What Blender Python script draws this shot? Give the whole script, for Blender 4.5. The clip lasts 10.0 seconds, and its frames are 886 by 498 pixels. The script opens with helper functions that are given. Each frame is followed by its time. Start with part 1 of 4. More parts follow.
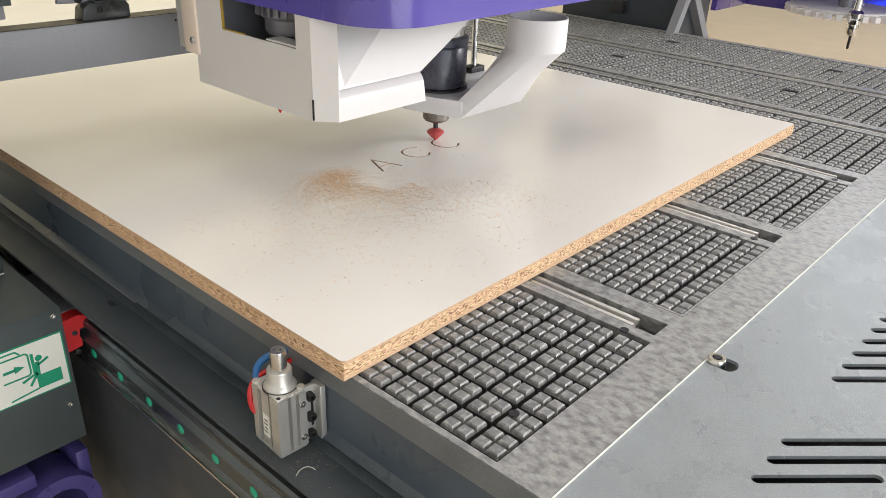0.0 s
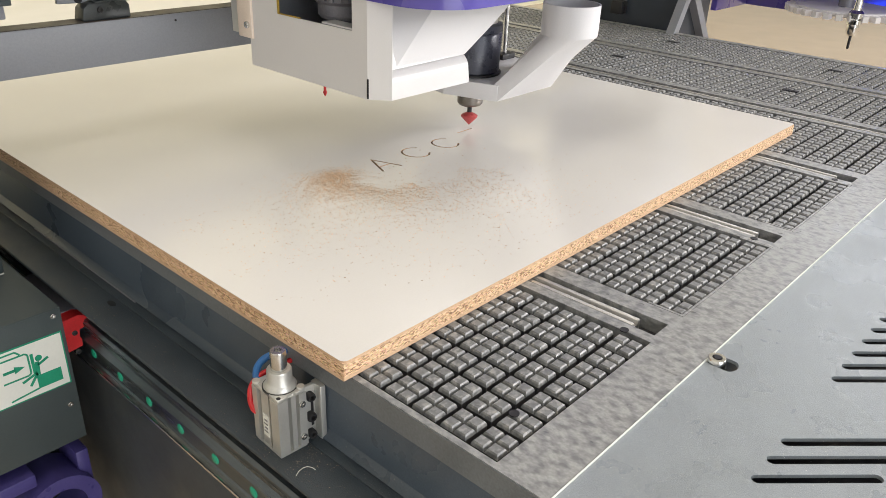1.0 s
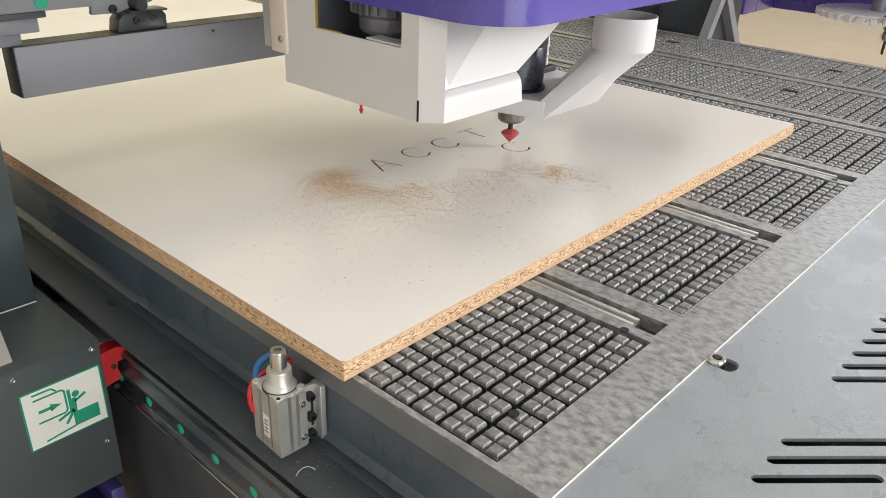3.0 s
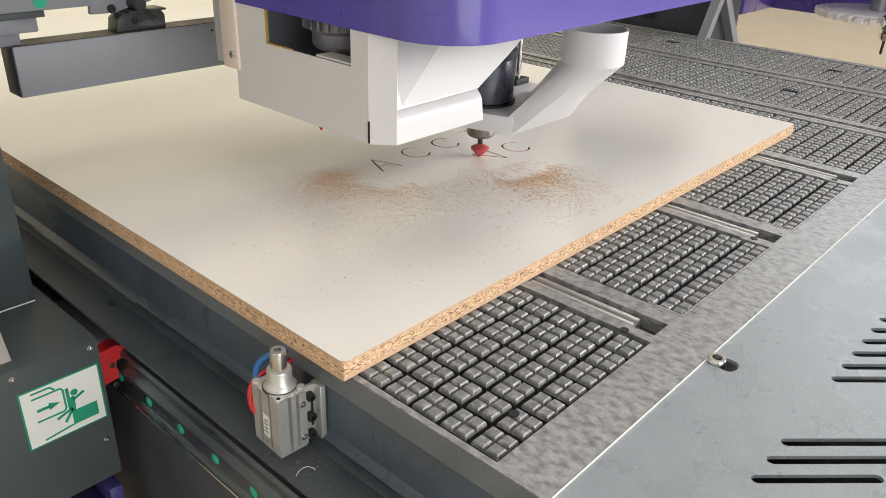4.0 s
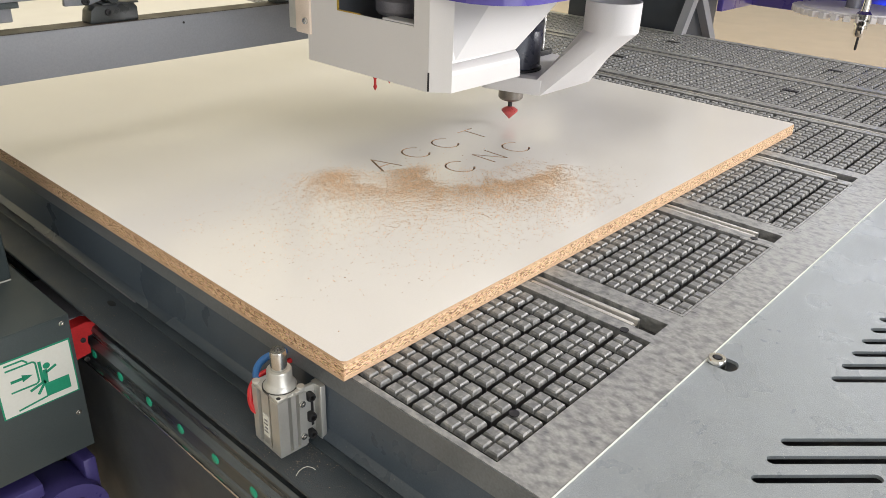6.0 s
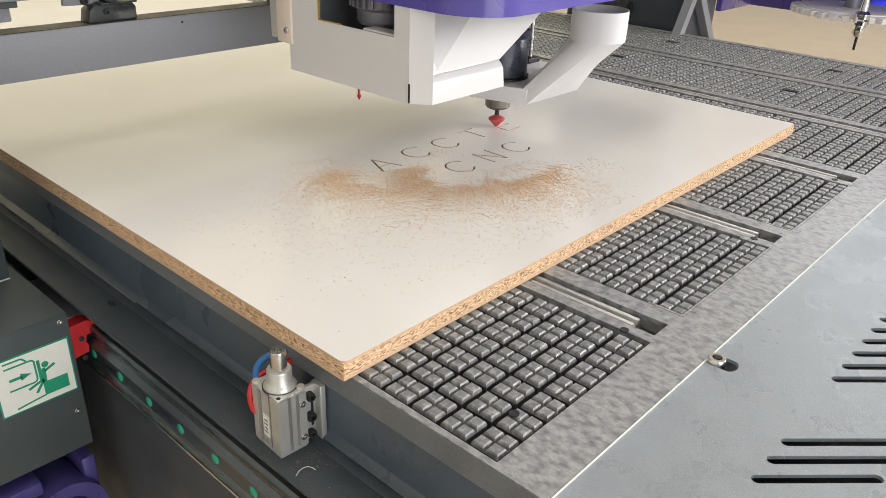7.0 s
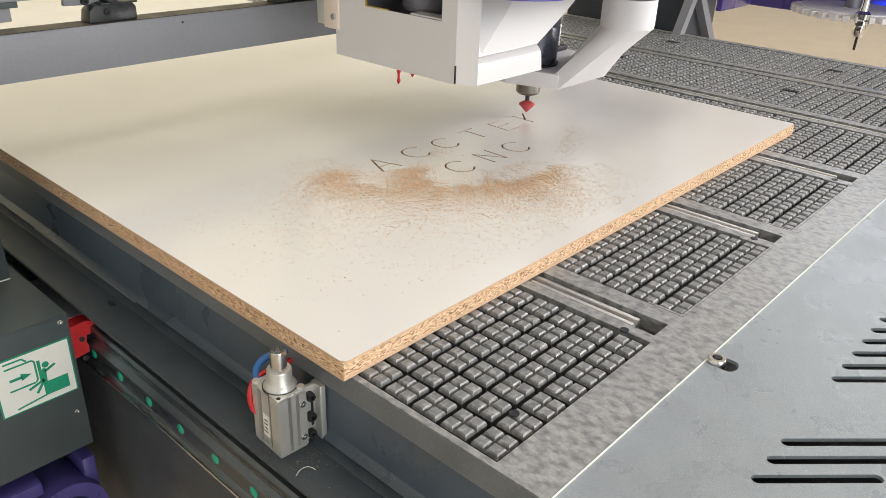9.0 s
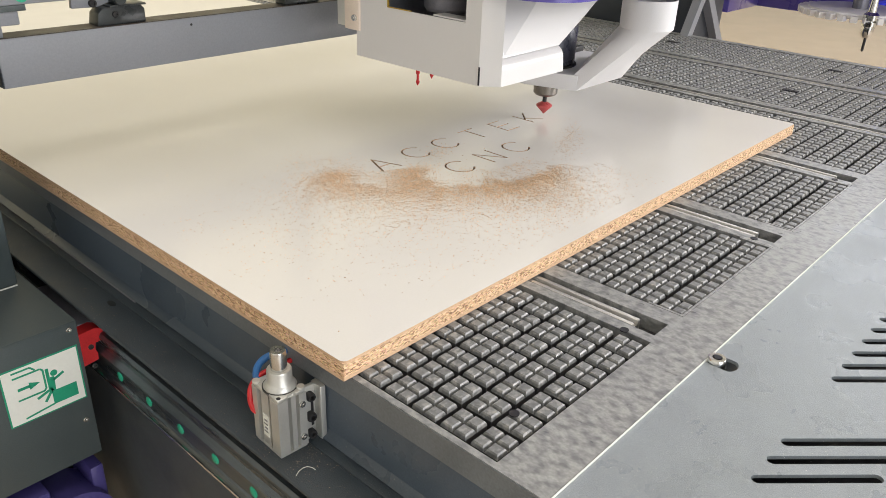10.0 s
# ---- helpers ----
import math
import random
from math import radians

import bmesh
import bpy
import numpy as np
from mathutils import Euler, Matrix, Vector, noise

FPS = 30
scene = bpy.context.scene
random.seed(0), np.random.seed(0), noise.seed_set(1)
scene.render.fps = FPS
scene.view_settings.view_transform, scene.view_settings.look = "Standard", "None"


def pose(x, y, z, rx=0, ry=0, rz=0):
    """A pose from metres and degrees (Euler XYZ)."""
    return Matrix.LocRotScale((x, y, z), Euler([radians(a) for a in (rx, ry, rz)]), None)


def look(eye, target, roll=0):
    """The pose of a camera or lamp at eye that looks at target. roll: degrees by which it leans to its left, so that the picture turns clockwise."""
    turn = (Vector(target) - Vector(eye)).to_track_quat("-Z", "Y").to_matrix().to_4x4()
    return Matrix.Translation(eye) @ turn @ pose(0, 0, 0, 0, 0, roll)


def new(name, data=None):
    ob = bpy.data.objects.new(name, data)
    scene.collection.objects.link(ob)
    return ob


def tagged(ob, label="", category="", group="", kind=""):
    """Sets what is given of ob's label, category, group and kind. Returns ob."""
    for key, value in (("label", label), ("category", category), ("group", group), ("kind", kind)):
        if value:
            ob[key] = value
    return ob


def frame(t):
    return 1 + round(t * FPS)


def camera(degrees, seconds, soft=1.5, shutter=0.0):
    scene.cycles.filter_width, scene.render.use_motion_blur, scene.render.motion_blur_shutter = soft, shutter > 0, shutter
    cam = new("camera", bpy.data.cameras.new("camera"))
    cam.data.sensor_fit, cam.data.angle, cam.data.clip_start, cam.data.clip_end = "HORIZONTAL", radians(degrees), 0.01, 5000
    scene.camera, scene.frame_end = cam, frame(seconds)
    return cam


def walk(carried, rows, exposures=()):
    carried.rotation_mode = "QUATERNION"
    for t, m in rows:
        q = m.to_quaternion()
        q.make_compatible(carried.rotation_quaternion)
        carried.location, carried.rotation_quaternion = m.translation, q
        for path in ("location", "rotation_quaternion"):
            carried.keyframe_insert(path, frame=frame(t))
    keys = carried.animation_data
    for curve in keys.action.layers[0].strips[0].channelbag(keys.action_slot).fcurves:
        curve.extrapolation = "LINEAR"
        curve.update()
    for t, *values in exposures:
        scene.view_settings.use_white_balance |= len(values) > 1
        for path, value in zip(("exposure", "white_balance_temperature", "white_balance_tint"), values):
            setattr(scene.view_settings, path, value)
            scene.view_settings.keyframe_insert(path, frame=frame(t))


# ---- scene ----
from mathutils.geometry import delaunay_2d_cdt

P_EYE = (-0.34479, -0.24628, 0.37014)
P_AIM = (0.32563, 0.34869, -0.07320)
cam = camera(59.79, 10.0, soft=0.85)
CAM_POSE = look(P_EYE, P_AIM, 2.25)
walk(cam, [(0.0, CAM_POSE), (10.0, CAM_POSE)])

# ---- light: daylight through an assumed door and unseen windows, and added ceiling fill ----
world = bpy.data.worlds.new("world")
scene.world = world
world.use_nodes = True
wn = world.node_tree.nodes
sky = wn.new("ShaderNodeTexSky")
sky.sky_type, sky.sun_disc = "NISHITA", False
sky.sun_elevation, sky.sun_rotation = radians(40), radians(160)
world.node_tree.links.new(sky.outputs[0], wn["Background"].inputs[0])
wn["Background"].inputs[1].default_value = 0.10
scene.view_settings.exposure = 0.0


def area_lamp(name, m, sx, sy, watts, colour):
    d = bpy.data.lights.new(name, "AREA")
    d.shape, d.size, d.size_y, d.energy, d.color = "RECTANGLE", sx, sy, watts, colour
    ob = new(name, d)
    ob.matrix_world = m
    return ob


# daylight lamps in unseen south and east openings; the door is assumed, for front light
area_lamp("assumed_door_daylight", look((-1.1, -4.50, 0.70), (-0.9, 0.0, 0.2)), 3.6, 2.9, 108, (0.965, 0.975, 0.985))
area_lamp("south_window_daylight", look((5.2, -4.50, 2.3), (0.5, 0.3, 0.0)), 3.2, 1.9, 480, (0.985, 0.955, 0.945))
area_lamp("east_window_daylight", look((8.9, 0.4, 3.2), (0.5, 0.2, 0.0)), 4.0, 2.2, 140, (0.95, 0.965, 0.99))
# unseen ceiling lamps, added as soft fill from above
CEILING_FILLS = [(0.0, -0.8), (0.2, 1.6), (3.0, -0.8), (3.2, 1.6)]
for tx, ty in CEILING_FILLS:
    area_lamp("ceiling_fill_light", look((tx, ty, 4.96), (tx, ty, 0)), 2.4, 1.3, 27, (1.0, 0.945, 0.86))


# ---- materials ----
def mat(name, base, rough=0.5, metal=0.0, vary=0.15, scale=30.0, fine=400.0, bump=0.05, coat=0.0, rvary=0.12, speck=None, stretch=None, island=0.0, spec=0.5, soft=0.05, by_place=False):
    m = bpy.data.materials.new(name)
    m.use_nodes = True
    nt = m.node_tree
    n, link = nt.nodes, nt.links.new
    b = n["Principled BSDF"]
    b.inputs["Metallic"].default_value = metal
    b.inputs["Specular IOR Level"].default_value = spec
    b.inputs["Coat Weight"].default_value = coat
    co = n.new("ShaderNodeTexCoord")
    src = co.outputs["Object"]
    if by_place:
        info = n.new("ShaderNodeObjectInfo")
        vadd = n.new("ShaderNodeVectorMath")
        link(src, vadd.inputs[0])
        link(info.outputs["Location"], vadd.inputs[1])
        src = vadd.outputs["Vector"]
    if stretch:
        mp = n.new("ShaderNodeMapping")
        mp.inputs["Scale"].default_value = stretch
        link(src, mp.inputs["Vector"])
        src = mp.outputs["Vector"]
    big = n.new("ShaderNodeTexNoise")
    big.inputs["Scale"].default_value, big.inputs["Detail"].default_value = scale, 5
    link(src, big.inputs["Vector"])
    small = n.new("ShaderNodeTexNoise")
    small.inputs["Scale"].default_value, small.inputs["Detail"].default_value = fine, 3
    link(src, small.inputs["Vector"])
    add = n.new("ShaderNodeMath")
    add.operation = "ADD"
    link(big.outputs["Fac"], add.inputs[0])
    link(small.outputs["Fac"], add.inputs[1])
    ramp = n.new("ShaderNodeMapRange")
    ramp.inputs["From Min"].default_value, ramp.inputs["From Max"].default_value = 0.65, 1.35
    link(add.outputs[0], ramp.inputs["Value"])
    mix = n.new("ShaderNodeMix")
    mix.data_type = "RGBA"
    mix.inputs["A"].default_value = (*[c * (1 - vary) for c in base], 1)
    mix.inputs["B"].default_value = (*[min(1, c * (1 + vary)) for c in base], 1)
    link(ramp.outputs[0], mix.inputs["Factor"])
    col = mix.outputs["Result"]
    if island:
        geo = n.new("ShaderNodeNewGeometry")
        hsv = n.new("ShaderNodeHueSaturation")
        mr = n.new("ShaderNodeMapRange")
        mr.inputs["To Min"].default_value, mr.inputs["To Max"].default_value = 1 - island, 1 + island
        link(geo.outputs["Random Per Island"], mr.inputs["Value"])
        link(mr.outputs[0], hsv.inputs["Value"])
        link(col, hsv.inputs["Color"])
        col = hsv.outputs["Color"]
    if speck:
        # speck: (colour, scale, threshold)
        sc, ss, th = speck
        vo = n.new("ShaderNodeTexNoise")
        vo.inputs["Scale"].default_value, vo.inputs["Detail"].default_value = ss, 2
        link(src, vo.inputs["Vector"])
        gt = n.new("ShaderNodeMapRange")
        gt.inputs["From Min"].default_value, gt.inputs["From Max"].default_value = th, th + soft
        link(vo.outputs["Fac"], gt.inputs["Value"])
        mx = n.new("ShaderNodeMix")
        mx.data_type = "RGBA"
        mx.inputs["B"].default_value = (*sc, 1)
        link(gt.outputs[0], mx.inputs["Factor"])
        link(col, mx.inputs["A"])
        col = mx.outputs["Result"]
    link(col, b.inputs["Base Color"])
    rr = n.new("ShaderNodeMapRange")
    rr.inputs["From Min"].default_value, rr.inputs["From Max"].default_value = 0.3, 0.7
    rr.inputs["To Min"].default_value, rr.inputs["To Max"].default_value = max(0.02, rough - rvary), min(1, rough + rvary)
    link(big.outputs["Fac"], rr.inputs["Value"])
    link(rr.outputs[0], b.inputs["Roughness"])
    if bump:
        bp = n.new("ShaderNodeBump")
        bp.inputs["Strength"].default_value, bp.inputs["Distance"].default_value = bump, 0.0015
        link(small.outputs["Fac"], bp.inputs["Height"])
        link(bp.outputs[0], b.inputs["Normal"])
    return m


M_FLOOR = mat("floor_screed", (0.43, 0.345, 0.255), 0.17, 0, 0.06, 0.8, 5, 0.0, rvary=0.05)
M_WALL = mat("cream_wall", (0.74, 0.70, 0.52), 0.8, 0, 0.05, 2, 60, 0.05)
M_WALLW = mat("off_white_wall", (0.72, 0.72, 0.70), 0.8, 0, 0.05, 2, 60, 0.05)
M_CEIL = mat("ceiling_paint", (0.75, 0.74, 0.70), 0.9, 0, 0.05, 2, 60, 0.0)
M_BED = mat("phenolic_bed", (0.300, 0.305, 0.302), 0.38, 0, 0.24, 85, 420, 0.12, stretch=(1.2, 0.8, 1), speck=((0.155, 0.160, 0.166), 120, 0.42), soft=0.26)
M_BEDSIDE = mat("bed_side", (0.160, 0.172, 0.185), 0.42, 0, 0.2, 30, 500, 0.08)
# near-black base that puts the shade of grooves and gaps into the colour
M_BEDDARK = mat("groove_shade_dark", (0.040, 0.041, 0.043), 0.6, 0, 0.3, 80, 400, 0.1)
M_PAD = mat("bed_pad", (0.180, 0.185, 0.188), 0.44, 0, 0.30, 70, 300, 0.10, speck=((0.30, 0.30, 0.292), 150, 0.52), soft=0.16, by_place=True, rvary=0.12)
# block walls darker than the pads, as shade between the blocks
M_BLOCK = mat("groove_wall_shade", (0.055, 0.055, 0.057), 0.45, 0, 0.3, 60, 500, 0.1)
M_FRAME = mat("grey_frame_paint", (0.064, 0.083, 0.106), 0.34, 0, 0.22, 12, 700, 0.10, speck=((0.20, 0.19, 0.17), 500, 0.72))
M_LEDGE = mat("dusty_frame_paint", (0.033, 0.044, 0.055), 0.42, 0, 0.30, 25, 900, 0.25, speck=((0.24, 0.23, 0.21), 800, 0.68))
M_FOOT = mat("dark_green_grey_paint", (0.068, 0.086, 0.090), 0.38, 0, 0.12, 10, 900, 0.12)
M_BAR = mat("slate_bar_paint", (0.255, 0.268, 0.300), 0.34, 0, 0.08, 6, 500, 0.01, rvary=0.04)
# pale specks put the sparkle of the cover paint into its colour
M_PLATE = mat("cover_sheet_paint", (0.235, 0.262, 0.285), 0.30, 0.0, 0.20, 15, 1100, 0.18, speck=((0.70, 0.70, 0.68), 700, 0.71))
# black for thin discs, strips and trays that stand in for shade in holes
M_BLACK = mat("hole_shade_black", (0.008, 0.008, 0.012), 0.6, 0, 0.2, 30, 300, 0)
M_RUBBER = mat("black_rubber", (0.02, 0.02, 0.022), 0.55, 0, 0.3, 60, 500, 0.1)
M_STEEL = mat("steel", (0.66, 0.66, 0.65), 0.15, 1.0, 0.12, 40, 800, 0.03)
M_NUT = mat("brushed_steel", (0.24, 0.22, 0.20), 0.36, 1.0, 0.12, 60, 700, 0.04)
M_RAIL = mat("rail_steel", (0.13, 0.15, 0.17), 0.28, 0.85, 0.12, 40, 600, 0.03, stretch=(1, 0.1, 1), rvary=0.04)
M_ALU = mat("cast_aluminium", (0.60, 0.60, 0.575), 0.36, 0.55, 0.05, 18, 700, 0.05, rvary=0.05)
M_ALUP = mat("aluminium_profile", (0.46, 0.45, 0.43), 0.45, 0.85, 0.15, 30, 600, 0.05, stretch=(4, 0.2, 4))
M_WHITE = mat("white_powder_coat", (0.70, 0.688, 0.688), 0.34, 0, 0.02, 12, 900, 0.04, rvary=0.03)
M_PRINT = mat("white_printed_plastic", (0.76, 0.75, 0.765), 0.45, 0, 0.03, 20, 700, 0.06)
M_PURPLE = mat("purple_gloss_paint", (0.092, 0.072, 0.37), 0.27, 0, 0.02, 5, 900, 0.03, coat=0.45, rvary=0.03)
M_MOTOR = mat("motor_grey", (0.24, 0.24, 0.275), 0.45, 0.5, 0.15, 40, 500, 0.05)
M_SPINDLE = mat("dark_spindle", (0.058, 0.062, 0.085), 0.32, 0.1, 0.3, 60, 500, 0.04, speck=((0.30, 0.30, 0.32), 260, 0.70))
M_RED = mat("red_plastic", (0.55, 0.02, 0.025), 0.4, 0, 0.15, 60, 500, 0.05)
M_BITRED = mat("red_coated_carbide", (0.58, 0.10, 0.10), 0.35, 0.2, 0.15, 90, 700, 0.03)
M_BLUE = mat("blue_hose", (0.03, 0.15, 0.42), 0.35, 0, 0.1, 60, 500, 0.02)
M_GREEN = mat("green_ink", (0.01, 0.30, 0.17), 0.5, 0, 0.1, 60, 500, 0.0)
M_CAPGREEN = mat("green_plug", (0.02, 0.42, 0.26), 0.45, 0, 0.15, 80, 500, 0.0)
M_PAPER = mat("sticker_paper", (0.80, 0.82, 0.78), 0.45, 0, 0.03, 20, 300, 0.0)
M_MELA = mat("melamine", (0.75, 0.73, 0.70), 0.19, 0, 0.025, 7, 600, 0.010, rvary=0.02)
M_CHIP = mat("wood_dust", (0.70, 0.505, 0.335), 0.85, 0, 0.2, 200, 900, 0.1, island=0.40)
# far darker than the chipboard: shade of the engraved grooves put into colour
M_GROOVE = mat("groove_shade_brown", (0.085, 0.050, 0.028), 0.85, 0, 0.35, 300, 900, 0.2)
M_BRASS = mat("yellow_edge_trim", (0.45, 0.30, 0.05), 0.4, 0, 0.15, 60, 500, 0)
M_PURPLED = mat("dark_purple_plastic", (0.070, 0.058, 0.22), 0.36, 0, 0.1, 30, 500, 0.04)
M_UNDER = mat("under_paint", (0.046, 0.055, 0.064), 0.50, 0, 0.3, 15, 500, 0.05)
M_LED = mat("blue_lamp", (0.05, 0.20, 0.9), 0.4, 0, 0.05, 30, 300, 0)
M_LED.node_tree.nodes["Principled BSDF"].inputs["Emission Color"].default_value = (0.04, 0.22, 1.0, 1)
M_LED.node_tree.nodes["Principled BSDF"].inputs["Emission Strength"].default_value = 14
M_BARTOP = mat("dusty_brown_steel", (0.060, 0.050, 0.044), 0.5, 0, 0.3, 25, 500, 0.1)
M_DARKGREY = mat("dark_cover_paint", (0.038, 0.047, 0.062), 0.42, 0, 0.15, 10, 500, 0.05)
M_CLAMP = mat("black_cast_clamp", (0.040, 0.046, 0.048), 0.38, 0.2, 0.2, 40, 500, 0.06)
M_BEIGE = mat("beige_plate", (0.78, 0.67, 0.58), 0.42, 0, 0.06, 20, 600, 0.04)


def chipboard():
    m = bpy.data.materials.new("chipboard_core")
    m.use_nodes = True
    n, link = m.node_tree.nodes, m.node_tree.links.new
    b = n["Principled BSDF"]
    co = n.new("ShaderNodeTexCoord")
    vor = n.new("ShaderNodeTexVoronoi")
    vor.inputs["Scale"].default_value = 900
    vor.inputs["Randomness"].default_value = 1
    mp = n.new("ShaderNodeMapping")
    mp.inputs["Scale"].default_value = (0.42, 0.42, 1.15)
    link(co.outputs["Object"], mp.inputs["Vector"])
    link(mp.outputs["Vector"], vor.inputs["Vector"])
    bw = n.new("ShaderNodeRGBToBW")
    link(vor.outputs["Color"], bw.inputs["Color"])
    ramp = n.new("ShaderNodeValToRGB")
    e = ramp.color_ramp.elements
    e[0].position, e[0].color = 0.11, (0.22, 0.115, 0.06, 1)
    e[1].position, e[1].color = 0.85, (0.86, 0.63, 0.41, 1)
    mid = e.new(0.42)
    mid.color = (0.66, 0.43, 0.255, 1)
    link(bw.outputs[0], ramp.inputs["Fac"])
    no = n.new("ShaderNodeTexNoise")
    no.inputs["Scale"].default_value, no.inputs["Detail"].default_value = 900, 3
    link(co.outputs["Object"], no.inputs["Vector"])
    mul = n.new("ShaderNodeMix")
    mul.data_type, mul.blend_type = "RGBA", "OVERLAY"
    mul.inputs["Factor"].default_value = 0.5
    link(ramp.outputs["Color"], mul.inputs["A"])
    link(no.outputs["Color"], mul.inputs["B"])
    sep = n.new("ShaderNodeSeparateXYZ")
    link(co.outputs["Object"], sep.inputs[0])
    layer = n.new("ShaderNodeValToRGB")
    f = layer.color_ramp.elements
    f[0].position, f[0].color = 0.16, (1, 1, 1, 1)
    f[1].position, f[1].color = 0.90, (1, 1, 1, 1)
    for at_, v_ in ((0.27, 0.0), (0.76, 0.0)):
        k_ = f.new(at_)
        k_.color = (v_, v_, v_, 1)
    mr = n.new("ShaderNodeMapRange")
    mr.inputs["From Max"].default_value = 0.0185
    link(sep.outputs["Z"], mr.inputs["Value"])
    link(mr.outputs[0], layer.inputs["Fac"])
    half = n.new("ShaderNodeMath")
    half.operation = "MULTIPLY"
    half.inputs[1].default_value = 0.8
    link(layer.outputs["Color"], half.inputs[0])
    outer = n.new("ShaderNodeMix")
    outer.data_type = "RGBA"
    outer.inputs["B"].default_value = (0.62, 0.42, 0.275, 1)
    link(half.outputs[0], outer.inputs["Factor"])
    link(mul.outputs["Result"], outer.inputs["A"])
    link(outer.outputs["Result"], b.inputs["Base Color"])
    b.inputs["Roughness"].default_value = 0.85
    bp = n.new("ShaderNodeBump")
    bp.inputs["Strength"].default_value, bp.inputs["Distance"].default_value = 0.6, 0.001
    link(bw.outputs[0], bp.inputs["Height"])
    link(bp.outputs[0], b.inputs["Normal"])
    return m


M_CORE = chipboard()


# ---- mesh helpers ----
def mesh_of(bm, material, smooth=None):
    me = bpy.data.meshes.new("m")
    bmesh.ops.recalc_face_normals(bm, faces=bm.faces[:])
    if smooth:
        for f in bm.faces:
            f.smooth = True
        for ed in bm.edges:
            ed.smooth = not (len(ed.link_faces) == 2 and ed.calc_face_angle(0) > radians(smooth))
    bm.to_mesh(me)
    bm.free()
    me.materials.append(material)
    return me


def part(name, bm, material, parent, label="", smooth=35):
    ob = new(name, mesh_of(bm, material, smooth))
    ob.parent = parent
    return tagged(ob, label)


def thing(name, label, category, group="", kind="", at=(0, 0, 0)):
    ob = new(name)
    ob.empty_display_size = 0.02
    ob.location = at
    return tagged(ob, label, category, group, kind)


def setting(name, bm, material, label, category, smooth=None):
    ob = new(name, mesh_of(bm, material, smooth))
    return tagged(ob, label, category, "", "structure")


def box(x0, x1, y0, y1, z0, z1, bevel=0.0, bm=None, seg=2):
    b = bmesh.new()
    r = bmesh.ops.create_cube(b, size=1)
    for v in b.verts:
        v.co = Vector((x0 + (v.co.x + 0.5) * (x1 - x0), y0 + (v.co.y + 0.5) * (y1 - y0), z0 + (v.co.z + 0.5) * (z1 - z0)))
    if bevel:
        bmesh.ops.bevel(b, geom=b.edges[:], offset=bevel, segments=seg, affect="EDGES", profile=0.5)
    return join(bm, b)


def join(bm, b):
    if bm is None:
        return b
    me = bpy.data.meshes.new("t")
    b.to_mesh(me)
    b.free()
    bm.from_mesh(me)
    bpy.data.meshes.remove(me)
    return bm


def ring_loft(rings, caps=True, bm=None, closed=True):
    """Faces between successive rings of the same number of points."""
    b = bmesh.new()
    vs = [[b.verts.new(p) for p in r] for r in rings]
    n = len(vs[0])
    for a, c in zip(vs, vs[1:]):
        for i in range(n if closed else n - 1):
            j = (i + 1) % n
            b.faces.new((a[i], a[j], c[j], c[i]))
    if caps:
        b.faces.new(vs[0][::-1])
        b.faces.new(vs[-1])
    return join(bm, b)


def circle(cx, cy, z, r, n=24, a0=0.0):
    return [(cx + r * math.cos(a0 + i * 2 * math.pi / n), cy + r * math.sin(a0 + i * 2 * math.pi / n), z) for i in range(n)]


def lathe(cx, cy, profile, n=28, bm=None, caps=True):
    return ring_loft([circle(cx, cy, z, r, n) for r, z in profile], caps, bm)


def turned(bm, m):
    bm.transform(m)
    return bm


def prism(pts, z0, z1, bevel=0.0, bm=None):
    b = ring_loft([[(x, y, z0) for x, y in pts], [(x, y, z1) for x, y in pts]])
    if bevel:
        bmesh.ops.bevel(b, geom=b.edges[:], offset=bevel, segments=2, affect="EDGES", profile=0.5)
    return join(bm, b)


def tube(points, r, n=10, bm=None):
    rings = []
    for i, p in enumerate(points):
        p = Vector(p)
        d = (Vector(points[min(i + 1, len(points) - 1)]) - Vector(points[max(i - 1, 0)])).normalized()
        q = d.to_track_quat("Z", "Y")
        rings.append([tuple(p + q @ Vector((r * math.cos(k * 2 * math.pi / n), r * math.sin(k * 2 * math.pi / n), 0))) for k in range(n)])
    return ring_loft(rings, True, bm)


def smooth_line(pts, n=5):
    """A smooth line through the points."""
    q = [Vector(p) for p in pts]
    q = [q[0]] + q + [q[-1]]
    out = []
    for i in range(1, len(q) - 2):
        a, b, c, d = q[i - 1:i + 3]
        for k in range(n):
            t = k / n
            out.append(0.5 * (2 * b + (c - a) * t + (2 * a - 5 * b + 4 * c - d) * t * t + (3 * b - a - 3 * c + d) * t ** 3))
    out.append(q[-2])
    return out


def bolt_mesh(r=0.003, h=0.003, axis="z"):
    """A socket-head screw: a rounded head with a hexagonal recess."""
    b = ring_loft([circle(0, 0, 0, r, 16), circle(0, 0, h * 0.75, r, 16), circle(0, 0, h, r * 0.85, 16), circle(0, 0, h, r * 0.5, 16), circle(0, 0, h * 0.4, r * 0.45, 16)])
    if axis == "-y":
        turned(b, pose(0, 0, 0, 90))
    if axis == "-x":
        turned(b, pose(0, 0, 0, 0, -90))
    return b


# ---- the room ----
FZ = -0.86
X0, X1, Y0, Y1, CZ = -4.2, 9.0, -4.6, 4.6, 5.0
setting("floor", box(X0 - 0.2, X1 + 0.2, Y0 - 0.2, Y1 + 0.2, FZ - 0.1, FZ), M_FLOOR, "beige painted workshop floor", "floor")
setting("wall_north", box(X0 - 0.2, X1 + 0.2, Y1, Y1 + 0.2, FZ, CZ), M_WALL, "cream painted workshop wall", "wall")
setting("wall_west", box(X0 - 0.2, X0, Y0, Y1, FZ, CZ), M_WALLW, "off-white painted workshop wall", "wall")
